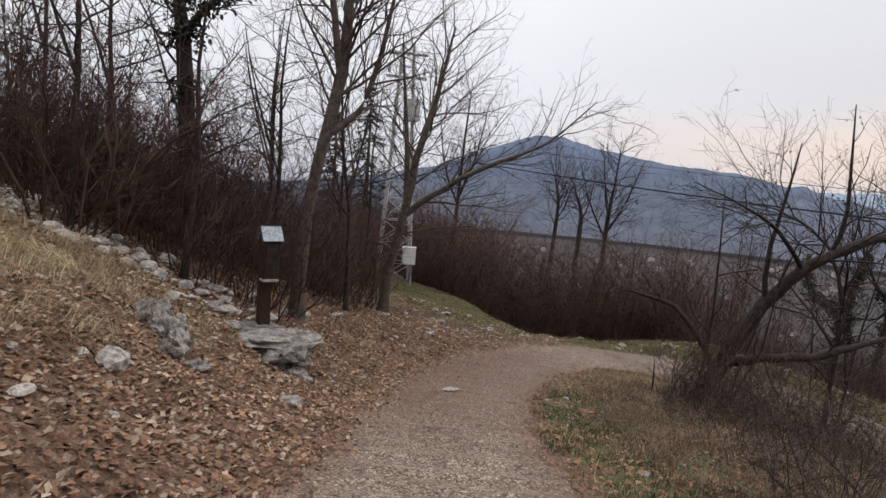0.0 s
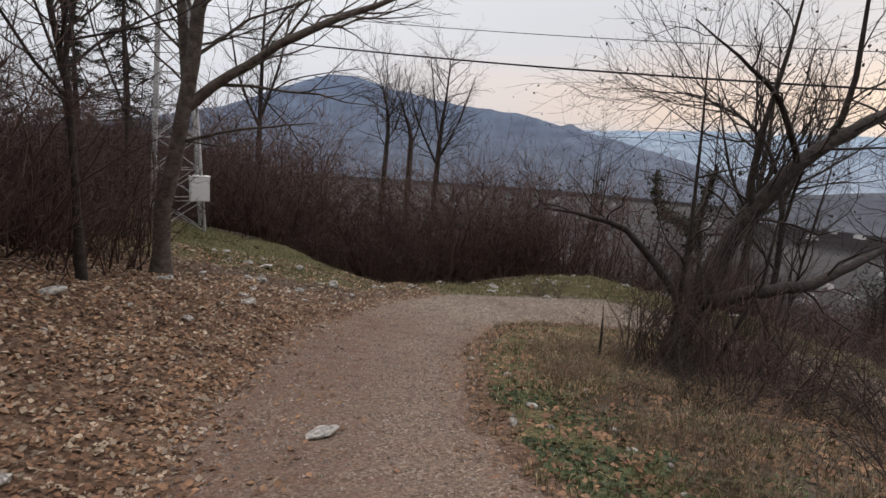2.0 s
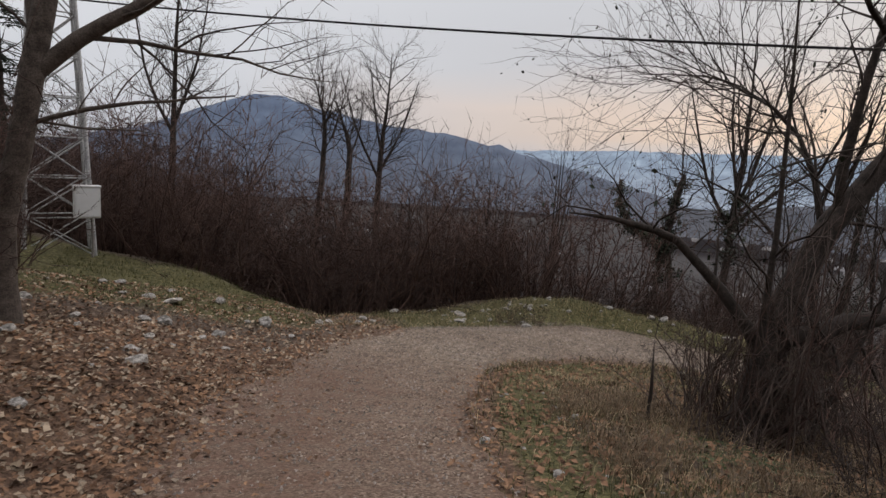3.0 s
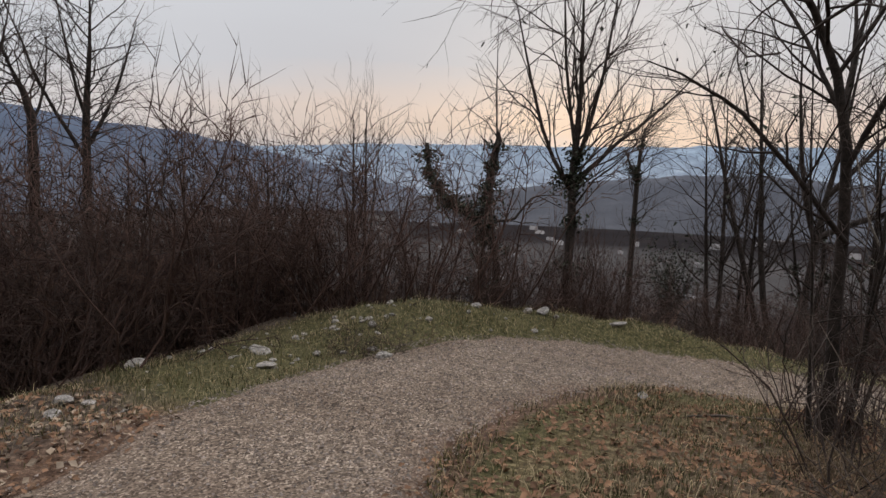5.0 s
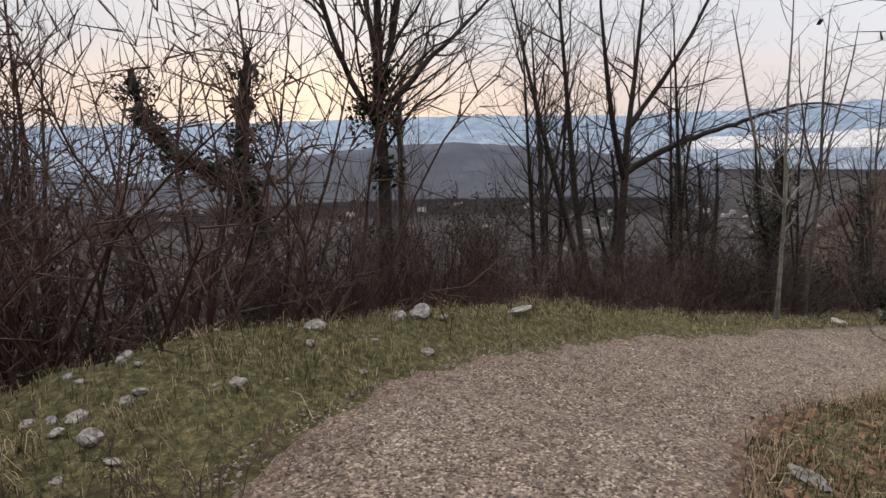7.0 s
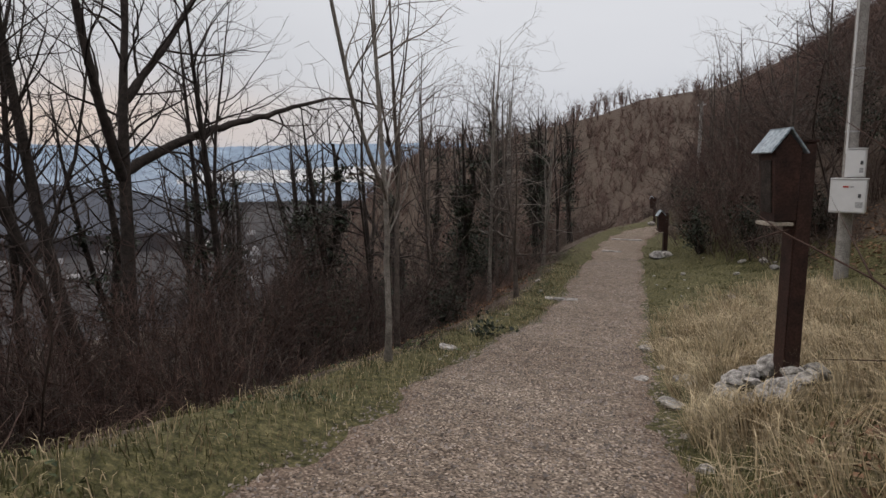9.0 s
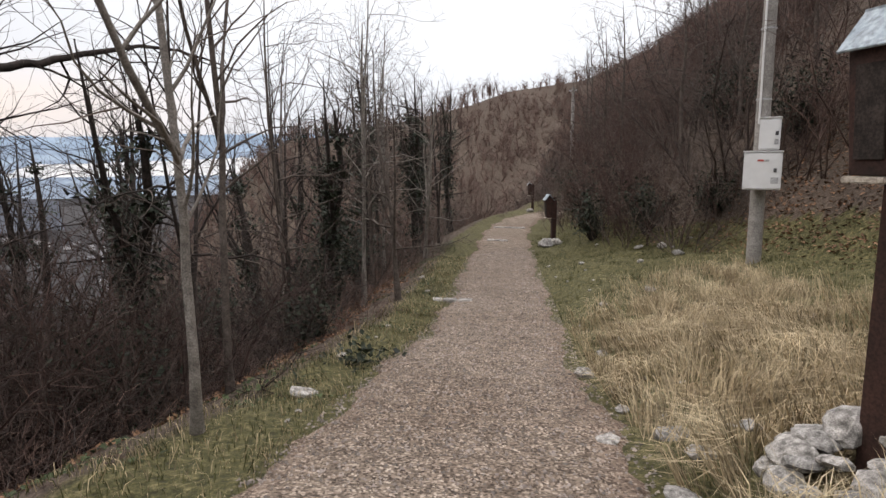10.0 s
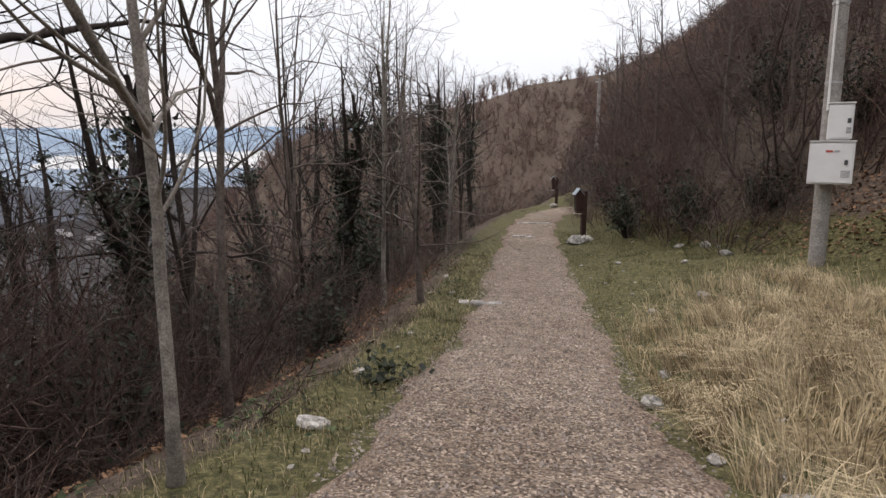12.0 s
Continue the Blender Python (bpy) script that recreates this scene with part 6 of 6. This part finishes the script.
# singled-out stones
for k, (px, py, s, st) in enumerate(((0.24, 9.7, 0.21, (1.5, 0.7, 0.35)), (0.05, 18.32, 0.42, (1.2, 0.8, 0.5)), (-0.3, 18.6, 0.25, (1, 1, 0.7)), (1.4, 17.56, 0.26, (1, 1, 1)), (4.98, 21.3, 0.30, (1, 1, 1.1)),
                                     (11.05, 18.67, 0.24, (1.2, 0.9, 0.8)), (10.8, 18.85, 0.2, (1, 1, 0.8)), (9.83, 19.27, 0.22, (1, 1, 0.8)), (12.3, 17.8, 0.24, (1.3, 0.8, 0.6)), (8.64, 15.76, 0.18, (1.4, 0.8, 0.35)), (5.8, 19.4, 0.26, (1, 1, 0.8)),
                                     (17.0, 12.64, 0.22, (1.2, 1, 0.8)), (15.43, 10.41, 0.2, (1, 1, 0.8)), (-2.7, 11.3, 0.3, (1, 1, 0.9)), (-2.3, 12.4, 0.24, (1.2, 0.9, 0.7)), (7.0, 18.55, 0.2, (1.1, 1, 0.8)), (7.2, 19.0, 0.14, (1, 1, 1)), (14.0, 11.55, 0.24, (1, 1, 0.7)), (13.7, 11.8, 0.2, (1.1, 1, 0.6)), (14.3, 11.9, 0.2, (1, 1, 0.7)), (13.5, 12.4, 0.24, (1.2, 1, 0.6)), (6.2, 20.19, 0.3, (1.3, 1, 0.5)))):
    stone(px, py, s, 1000 + k, "pale limestone lying on its own", "single stones", 0.3, stretch=st)
# pale drain slabs laid across the lower leg
for px, py, ln, tn in ((20.1, 7.75, 0.85, 40), (28.3, -3.6, 1.3, 34), (25.6, 0.2, 0.7, 30)):
    ob = new("drain_slab", None)
    ob.matrix_world = pose(px, py, h1(px, py) + 0.015, 0, 0, tn)
    rng = random.Random(int(px * 10))
    for i in range(3):
        part("slab", box_bm(ln / 3 - 0.02, 0.24 + rng.uniform(-0.03, 0.03), 0.06, ((i - 1) * ln / 3, rng.uniform(-0.02, 0.02), 0), 0.014), M_ROCK, ob)
    tagged(ob, "pale stone drain slab set across the gravel path", "drain slab", "drain slabs")

# scattered stones: (count, box, test, sizes, seed, label, group)
FIELDS = [
    (46, (-7.5, 2.0, -1.4, 12.5), lambda x, y: x < -1.5, (0.08, 0.34), 301, "pale limestone half sunk in leaf litter", "stones on the bank"),
    (120, (-7.8, 7.3, -2.9, 10.4), lambda x, y: np.abs(y - 8.6 - 0.28 * (x + 4.5)) < 1.3 + 0.5 * wobble(x, y, 0.5), (0.06, 0.32), 302, "grey-white scree stone on the bank", "scree on the bank"),
    (44, (-1.8, 12.6, 4.2, 20), lambda x, y: (near_path(x, y)[1] > 1.5) & (beyond_lip(x, y) < -0.1), (0.06, 0.22), 303, "pale stone in grass and leaves", "stones beside the bend"),
    (60, (4.2, 18.3, 13, 22), lambda x, y: (beyond_lip(x, y) < 0.1) & (beyond_lip(x, y) > -1.3), (0.03, 0.14), 304, "pale stone on the grassy lip", "stones on the lip"),
    (16, (7.3, 19.4, 8.7, 20.6), lambda x, y: beyond_lip(x, y) < 0.3, (0.06, 0.15), 305, "pale stone in a small heap on the lip", "stones on the lip"),
    (14, (5.6, 19.2, 6.9, 20.4), lambda x, y: beyond_lip(x, y) < 0.3, (0.05, 0.14), 306, "pale stone in a small heap on the lip", "stones on the lip"),
    (22, (11, 3, 22, 14), lambda x, y: (near_path(x, y)[1] < -1.15) & (near_path(x, y)[1] > -2.0), (0.06, 0.2), 307, "pale stone along the path edge", "stones along the lower path"),
    (14, (13, 0, 25, 9), lambda x, y: (near_path(x, y)[1] < -2.5) & (near_path(x, y)[1] > -6.0), (0.08, 0.3), 308, "pale stone on the turf", "stones along the lower path"),
    (10, (13, 3, 24, 17), lambda x, y: (near_path(x, y)[1] > 1.2) & (beyond_lip(x, y) < 0.2), (0.06, 0.16), 309, "pale stone on the path edge", "stones along the lower path"),
    (24, (1.2, 3, 6, 14), lambda x, y: (near_path(x, y)[1] < -1.3) & (near_path(x, y)[1] > -2.6), (0.04, 0.12), 310, "small pale stone on the verge", "stones inside the bend"),
]
def stone_mass(name, spots, sizes, seed, label):
    """Small stones past counting, joined into one object."""
    rr = np.random.default_rng(seed)
    verts, faces, base = [], [], 0
    for k, (px, py) in enumerate(spots):
        v, f = mesh_arrays(ROCKS[k % 6])
        s = sizes[0] + (sizes[1] - sizes[0]) * rr.random() ** 2.2
        m = np.array(pose(px, py, h1(px, py) + s * 0.1, rr.uniform(-16, 16), rr.uniform(-16, 16), rr.uniform(0, 360)))
        verts.append(v * s @ m[:3, :3].T + m[:3, 3])
        faces.append(f + base)
        base += len(v)
    tagged(new(name, raw_mesh(name, np.concatenate(verts), np.concatenate(faces), M_ROCK, False)), label, "stones", kind="stuff")


for count, box, test, sizes, seed, label, group in FIELDS:
    if seed in (302, 310):
        stone_mass("scree" if seed == 302 else "small_stones", scatter(count * 2, box, test, seed, 0.1), sizes, seed, "grey-white scree stones strewn over the bank" if seed == 302 else label)
        continue
    rr = random.Random(seed)
    for k, (px, py) in enumerate(scatter(count, box, test, seed, 0.12)):
        stone(px, py, sizes[0] + (sizes[1] - sizes[0]) * rr.random() ** 2.2, seed * 40 + k, label, group, 0.3)
# outcrop on the bank: upright broken ribs of grey rock
rr = random.Random(1200)
for k in range(17):
    u = k / 16
    px, py = -2.55 - 0.75 * u + rr.uniform(-0.18, 0.18), 5.7 + 0.95 * u + rr.uniform(-0.25, 0.25)
    ob = stone(px, py, rr.uniform(0.22, 0.42), 1200 + k, "jagged grey limestone rib jutting from the bank", "outcrop on the bank", 0.35, stretch=(rr.uniform(0.6, 0.9), rr.uniform(0.5, 0.8), rr.uniform(1.2, 1.9)), category="rock", name="outcrop")
    ob.data = GREYROCKS[k % 4]

# ---- leaf litter, grass, grit ----


def field_points(n, box, weight, seed):
    """Random places, kept with the given weight from 0 to 1."""
    rng = np.random.default_rng(seed)
    p = rng.uniform((box[0], box[1]), (box[2], box[3]), (n, 2))
    keep = rng.random(n) < weight(p[:, 0], p[:, 1])
    p = p[keep]
    return np.c_[p, height(p[:, 0], p[:, 1])]


def litter(name, pts, size, material, seed, flat, label):
    rng = np.random.default_rng(seed)
    v, f = leaf_cards(rng, pts + np.array([0, 0, 0.02]), None, size, flat)
    tagged(new(name, raw_mesh(name, v, f, material, False)), label, "leaves", kind="stuff")


def west_leaf(x, y):
    i, d = near_path(x, y)
    hw = CL[i, 3]
    return smooth(hw - 0.5, hw + 0.2, d) * (d > 0) * (0.35 + 0.65 * smooth(19, 13, y)) * smooth(-7, -4.5, x) * (1 - 0.75 * smooth(-3.0, -4.5, x) * smooth(9, 6, y)) * (beyond_lip(x, y) < 0)


litter("fallen_leaves", field_points(110000, (-7, -1, 4, 20), west_leaf, 401), 0.056, M_DRY_LEAF, 402, 0.35, "russet fallen leaves covering the bank")
litter("pale_leaves", field_points(40000, (-7, -1, 4, 20), west_leaf, 403), 0.06, M_PALE_LEAF, 404, 0.45, "pale curled fallen leaves on the bank")


def path_leaf(x, y):
    i, d = near_path(x, y)
    a = np.abs(d) / CL[i, 3]
    return (a < 1.3) * (smooth(0.55, 1.05, a) * 0.75 + 0.3 * smooth(6, 9, y) * smooth(17, 13, y) * smooth(-0.5, 0.6, d)) * smooth(17, 14.5, y) * (x < 8)


litter("trodden_leaves", field_points(26000, (-2, -1, 6, 17), path_leaf, 405), 0.05, M_DRY_LEAF, 406, 0.2, "small trodden leaves along the gravel")


def inner_leaf(x, y):
    i, d = near_path(x, y)
    return (d < -1.2) * (d > -6) * 0.8 * (i < 232) * (0.4 + 0.6 * smooth(-1.3, -2.6, d))


litter("verge_leaves", field_points(50000, (1.2, 0, 12, 16), inner_leaf, 407), 0.065, M_DRY_LEAF, 408, 0.4, "brown leaves in the verge inside the bend")


def hill_leaf(x, y):
    i, d = near_path(x, y)
    q = (x - 18) * -0.75 + (y - 8.5) * -0.66
    return smooth(-0.3, 0.4, q - hill_foot(uphill(x, y)[1])) * (q < 12) * (x > 10) * smooth(7.5, 5.0, uphill(x, y)[1])


litter("hillside_leaves", field_points(34000, (10, -6, 24, 10), hill_leaf, 409), 0.085, M_DRY_LEAF, 410, 0.4, "brown leaves on the hillside foot")


def slope_leaf(x, y):
    e = beyond_lip(x, y)
    return smooth(0.5, 1.2, e) * smooth(5.0, 2.5, e) * 0.9


litter("slope_leaves", field_points(40000, (14.5, 4, 25, 18), slope_leaf, 411), 0.07, M_DRY_LEAF, 412, 0.8, "dull brown leaves among the brambles on the slope")


def blades(name, pts, tall, wide, droop, material, seed, label, comb=0.0):
    """Grass blades of two bent segments; comb lays neighbours over the same way."""
    rng = np.random.default_rng(seed)
    n = len(pts)
    a, b = rng.uniform(0, 2 * np.pi, n), rng.uniform(0, 2 * np.pi, n)
    if comb:
        b = 2.6 * wobble(pts[:, 0], pts[:, 1], 0.45, 1.7) + 1.4 * wobble(pts[:, 0], pts[:, 1], 0.17, 0.4) + rng.normal(0, comb, n)
    hh = tall * rng.uniform(0.45, 1.3, n)[:, None]
    side = np.stack([np.cos(a), np.sin(a), np.zeros(n)], 1) * wide
    way = np.stack([np.cos(b), np.sin(b), np.zeros(n)], 1) * droop * rng.uniform(0.3, 1.4, n)[:, None]
    up = np.array([[0, 0, 1.0]])
    p0 = pts - up * 0.02
    p1 = pts + up * hh * 0.6 + way * hh * 0.35
    p2 = pts + up * hh * (1 - 0.35 * droop) + way * hh * 1.1
    v = np.stack([p0 - side, p0 + side, p1 - side * 0.75, p1 + side * 0.75, p2], 1).reshape(-1, 3)
    k = np.arange(n)[:, None] * 5
    f = np.concatenate([k + np.array([[0, 1, 3]]), k + np.array([[0, 3, 2]]), k + np.array([[2, 3, 4]])])
    tagged(new(name, raw_mesh(name, v, f, material, False)), label, "grass", kind="stuff")


def clumped(x, y, s, cut):
    return smooth(cut, cut + 0.5, 0.5 + 0.5 * wobble(x, y, s, 3.0) + 0.25 * wobble(x, y, s * 0.37, 1.0))


def lip_turf(x, y):
    i, d = near_path(x, y)
    e = beyond_lip(x, y)
    return (e < 0.35) * (d > CL[i, 3] - 0.05) * (x > -2) * np.maximum(smooth(2.5, 5, x), smooth(17, 19, y)) * (0.45 + 0.55 * clumped(x, y, 0.5, 0.3))


blades("turf", field_points(200000, (-2, 3, 24, 23), lip_turf, 421), 0.07, 0.0035, 0.7, M_GRASS, 422, "short green turf on the lip of the bend")
blades("dry_turf", field_points(150000, (2.5, 3, 24, 23), lip_turf, 423), 0.08, 0.003, 0.8, M_STRAW, 424, "short dry grass among the turf")


def tussocks(x, y):
    return lip_turf(x, y) * clumped(x, y, 0.24, 0.62)


blades("tussocks", field_points(170000, (-2, 3, 24, 23), tussocks, 447), 0.15, 0.0035, 1.0, M_GRASS, 448, "green grass tussocks on the lip of the bend", 0.7)
blades("dry_tussocks", field_points(90000, (2.5, 3, 24, 23), tussocks, 449), 0.17, 0.003, 1.1, M_STRAW, 450, "dry grass tussocks on the lip of the bend", 0.7)


def lower_turf(x, y):
    i, d = near_path(x, y)
    q = (x - 18) * -0.75 + (y - 8.5) * -0.66
    return (d < -CL[i, 3]) * (q < hill_foot(uphill(x, y)[1]) + 0.4) * (q > 0.8) * (x > 9.5) * smooth(9, 12, x) * (0.15 + 0.85 * clumped(x, y, 0.24, 0.35))


blades("meadow", field_points(110000, (9.5, -2, 26, 15), lower_turf, 425), 0.08, 0.0035, 0.7, M_GRASS, 426, "green meadow turf beside the lower path")


def straw_spots(x, y):
    i, d = near_path(x, y)
    return (d < -CL[i, 3] - 0.1) * (x > 10.5) * smooth(10.5, 12.5, x) * smooth(-5.0, -3.2, d) * smooth(18.0, 15, x) * (np.hypot(x - 12.86, y - 11.94) > 0.5) * (0.07 + 0.93 * clumped(x, y, 0.2, 0.35))


blades("dry_grass", field_points(230000, (10, 2, 20, 15), straw_spots, 427), 0.33, 0.0042, 1.1, M_STRAW, 428, "long pale dry grass lying over the meadow", 0.5)


def bank_straw(x, y):
    return smooth(-2.6, -3.3, x) * smooth(8.2, 7.0, y) * (0.15 + 0.85 * clumped(x, y, 0.35, 0.3))


blades("bank_grass", field_points(30000, (-8, 1, -2.6, 9), bank_straw, 429), 0.22, 0.003, 1.7, M_STRAW, 430, "long dry grass hanging over the bank", 0.5)


def inner_turf(x, y):
    i, d = near_path(x, y)
    return (d < -CL[i, 3] + 0.05) * (d > -4.2) * (i < 235) * (0.2 + 0.8 * clumped(x, y, 0.55, 0.4))


blades("verge_grass", field_points(120000, (1, 0, 13, 17), inner_turf, 431), 0.10, 0.0035, 0.8, M_GRASS, 432, "green grass tufts in the verge inside the bend")
blades("verge_straw", field_points(55000, (1, 0, 13, 17), lambda x, y: inner_turf(x, y) * (0.3 + 0.7 * smooth(9, 13, y)), 433), 0.14, 0.003, 0.9, M_STRAW, 434, "dry grass in the verge inside the bend")


M_WEED = grainy("weed_leaf", (0.022, 0.036, 0.014), (0.075, 0.10, 0.042), 3, rough=0.6, bump_d=0, island=0.4)


M_DEADGRASS = grainy("grass_dead_brown", (0.07, 0.048, 0.03), (0.23, 0.175, 0.115), 1.4, bump_d=0, island=0.45)


def rank_grass(x, y):
    i, d = near_path(x, y)
    return (d < -2.1) * (d > -6.5) * (i < 225) * (0.15 + 0.85 * clumped(x, y, 0.4, 0.35))


blades("rank_grass", field_points(60000, (2, 1, 9, 14), rank_grass, 439), 0.30, 0.003, 1.1, M_DEADGRASS, 440, "rank brown dead grass among the brambles")


def weed_spots(x, y):
    i, d = near_path(x, y)
    return (d < -CL[i, 3] - 0.15) * (d > -4.5) * (i < 215) * clumped(x, y, 0.7, 0.62) * smooth(13.5, 10.5, y)


litter("ground_ivy", field_points(95000, (1, 0, 8, 14), weed_spots, 435), 0.05, M_WEED, 436, 0.5, "low green ivy and weeds on the shaded verge")


def slope_weeds(x, y):
    e = beyond_lip(x, y)
    i, d = near_path(x, y)
    return (d > CL[i, 3] + 0.1) * (e < 2.0) * (e > -0.9) * clumped(x, y, 0.5, 0.5) * (x > 13)


litter("edge_weeds", field_points(70000, (13, 0, 28, 18), slope_weeds, 437), 0.05, M_WEED, 438, 0.5, "low green weeds along the path edge")


def grit():
    """Loose gravel on the path where it is walked closest."""
    rng = np.random.default_rng(441)

    def dens(x, y):
        i, d = near_path(x, y)
        return (np.abs(d) < CL[i, 3] * 1.04) * (0.5 + 0.5 * (x > 4))

    p = field_points(210000, (-1.5, 1, 24, 19.5), dens, 442)
    n = len(p)
    s = rng.uniform(0.006, 0.018, n)[:, None]
    base = np.array([(1, 0, 0), (-0.5, 0.87, 0), (-0.5, -0.87, 0), (0, 0, 0.8)], float)
    a = rng.uniform(0, 2 * np.pi, n)
    rot = np.stack([np.stack([np.cos(a), -np.sin(a), 0 * a], 1), np.stack([np.sin(a), np.cos(a), 0 * a], 1), np.stack([0 * a, 0 * a, 0 * a + 1], 1)], 1)
    jit = base[None] * rng.uniform(0.6, 1.4, (n, 4, 1)) + rng.normal(0, 0.15, (n, 4, 3))
    v = (np.einsum("nij,nkj->nki", rot, jit) * s[:, :, None] + p[:, None] + np.array([0, 0, 0.013])).reshape(-1, 3)
    k = np.arange(n)[:, None] * 4
    f = np.concatenate([k + np.array([[0, 1, 3]]), k + np.array([[1, 2, 3]]), k + np.array([[2, 0, 3]])])
    tagged(new("loose_gravel", raw_mesh("loose_gravel", v, f, M_PEBBLE, False)), "loose grey-brown gravel stones on the path", "gravel", kind="stuff")


grit()

# low dark bush on the lip, and a fallen twig
thicket([(7.2, 18.7), (6.65, 18.85), (7.75, 18.75)], (9, 3), "low dark bush on the grassy lip", "bush on the lip", 451, (0.3, 0.4))
thicket([(7.0, 19.1)], (3,), "low dark bush on the grassy lip", "bush on the lip", 452, (0.26, 0.26))
w = Wood()
zz = [h1(8.7, 14.9), h1(9.6, 14.4)]
w.tube(np.array([(8.2, 15.1, h1(8.2, 15.1) + 0.03), (8.7, 14.9, zz[0] + 0.04), (9.6, 14.4, zz[1] + 0.05)]), np.array([0.012, 0.015, 0.018]), 6)
tagged(new("fallen_branch", w.mesh("fallen_branch", M_BARK)), "thin fallen branch lying on the verge", "branch")
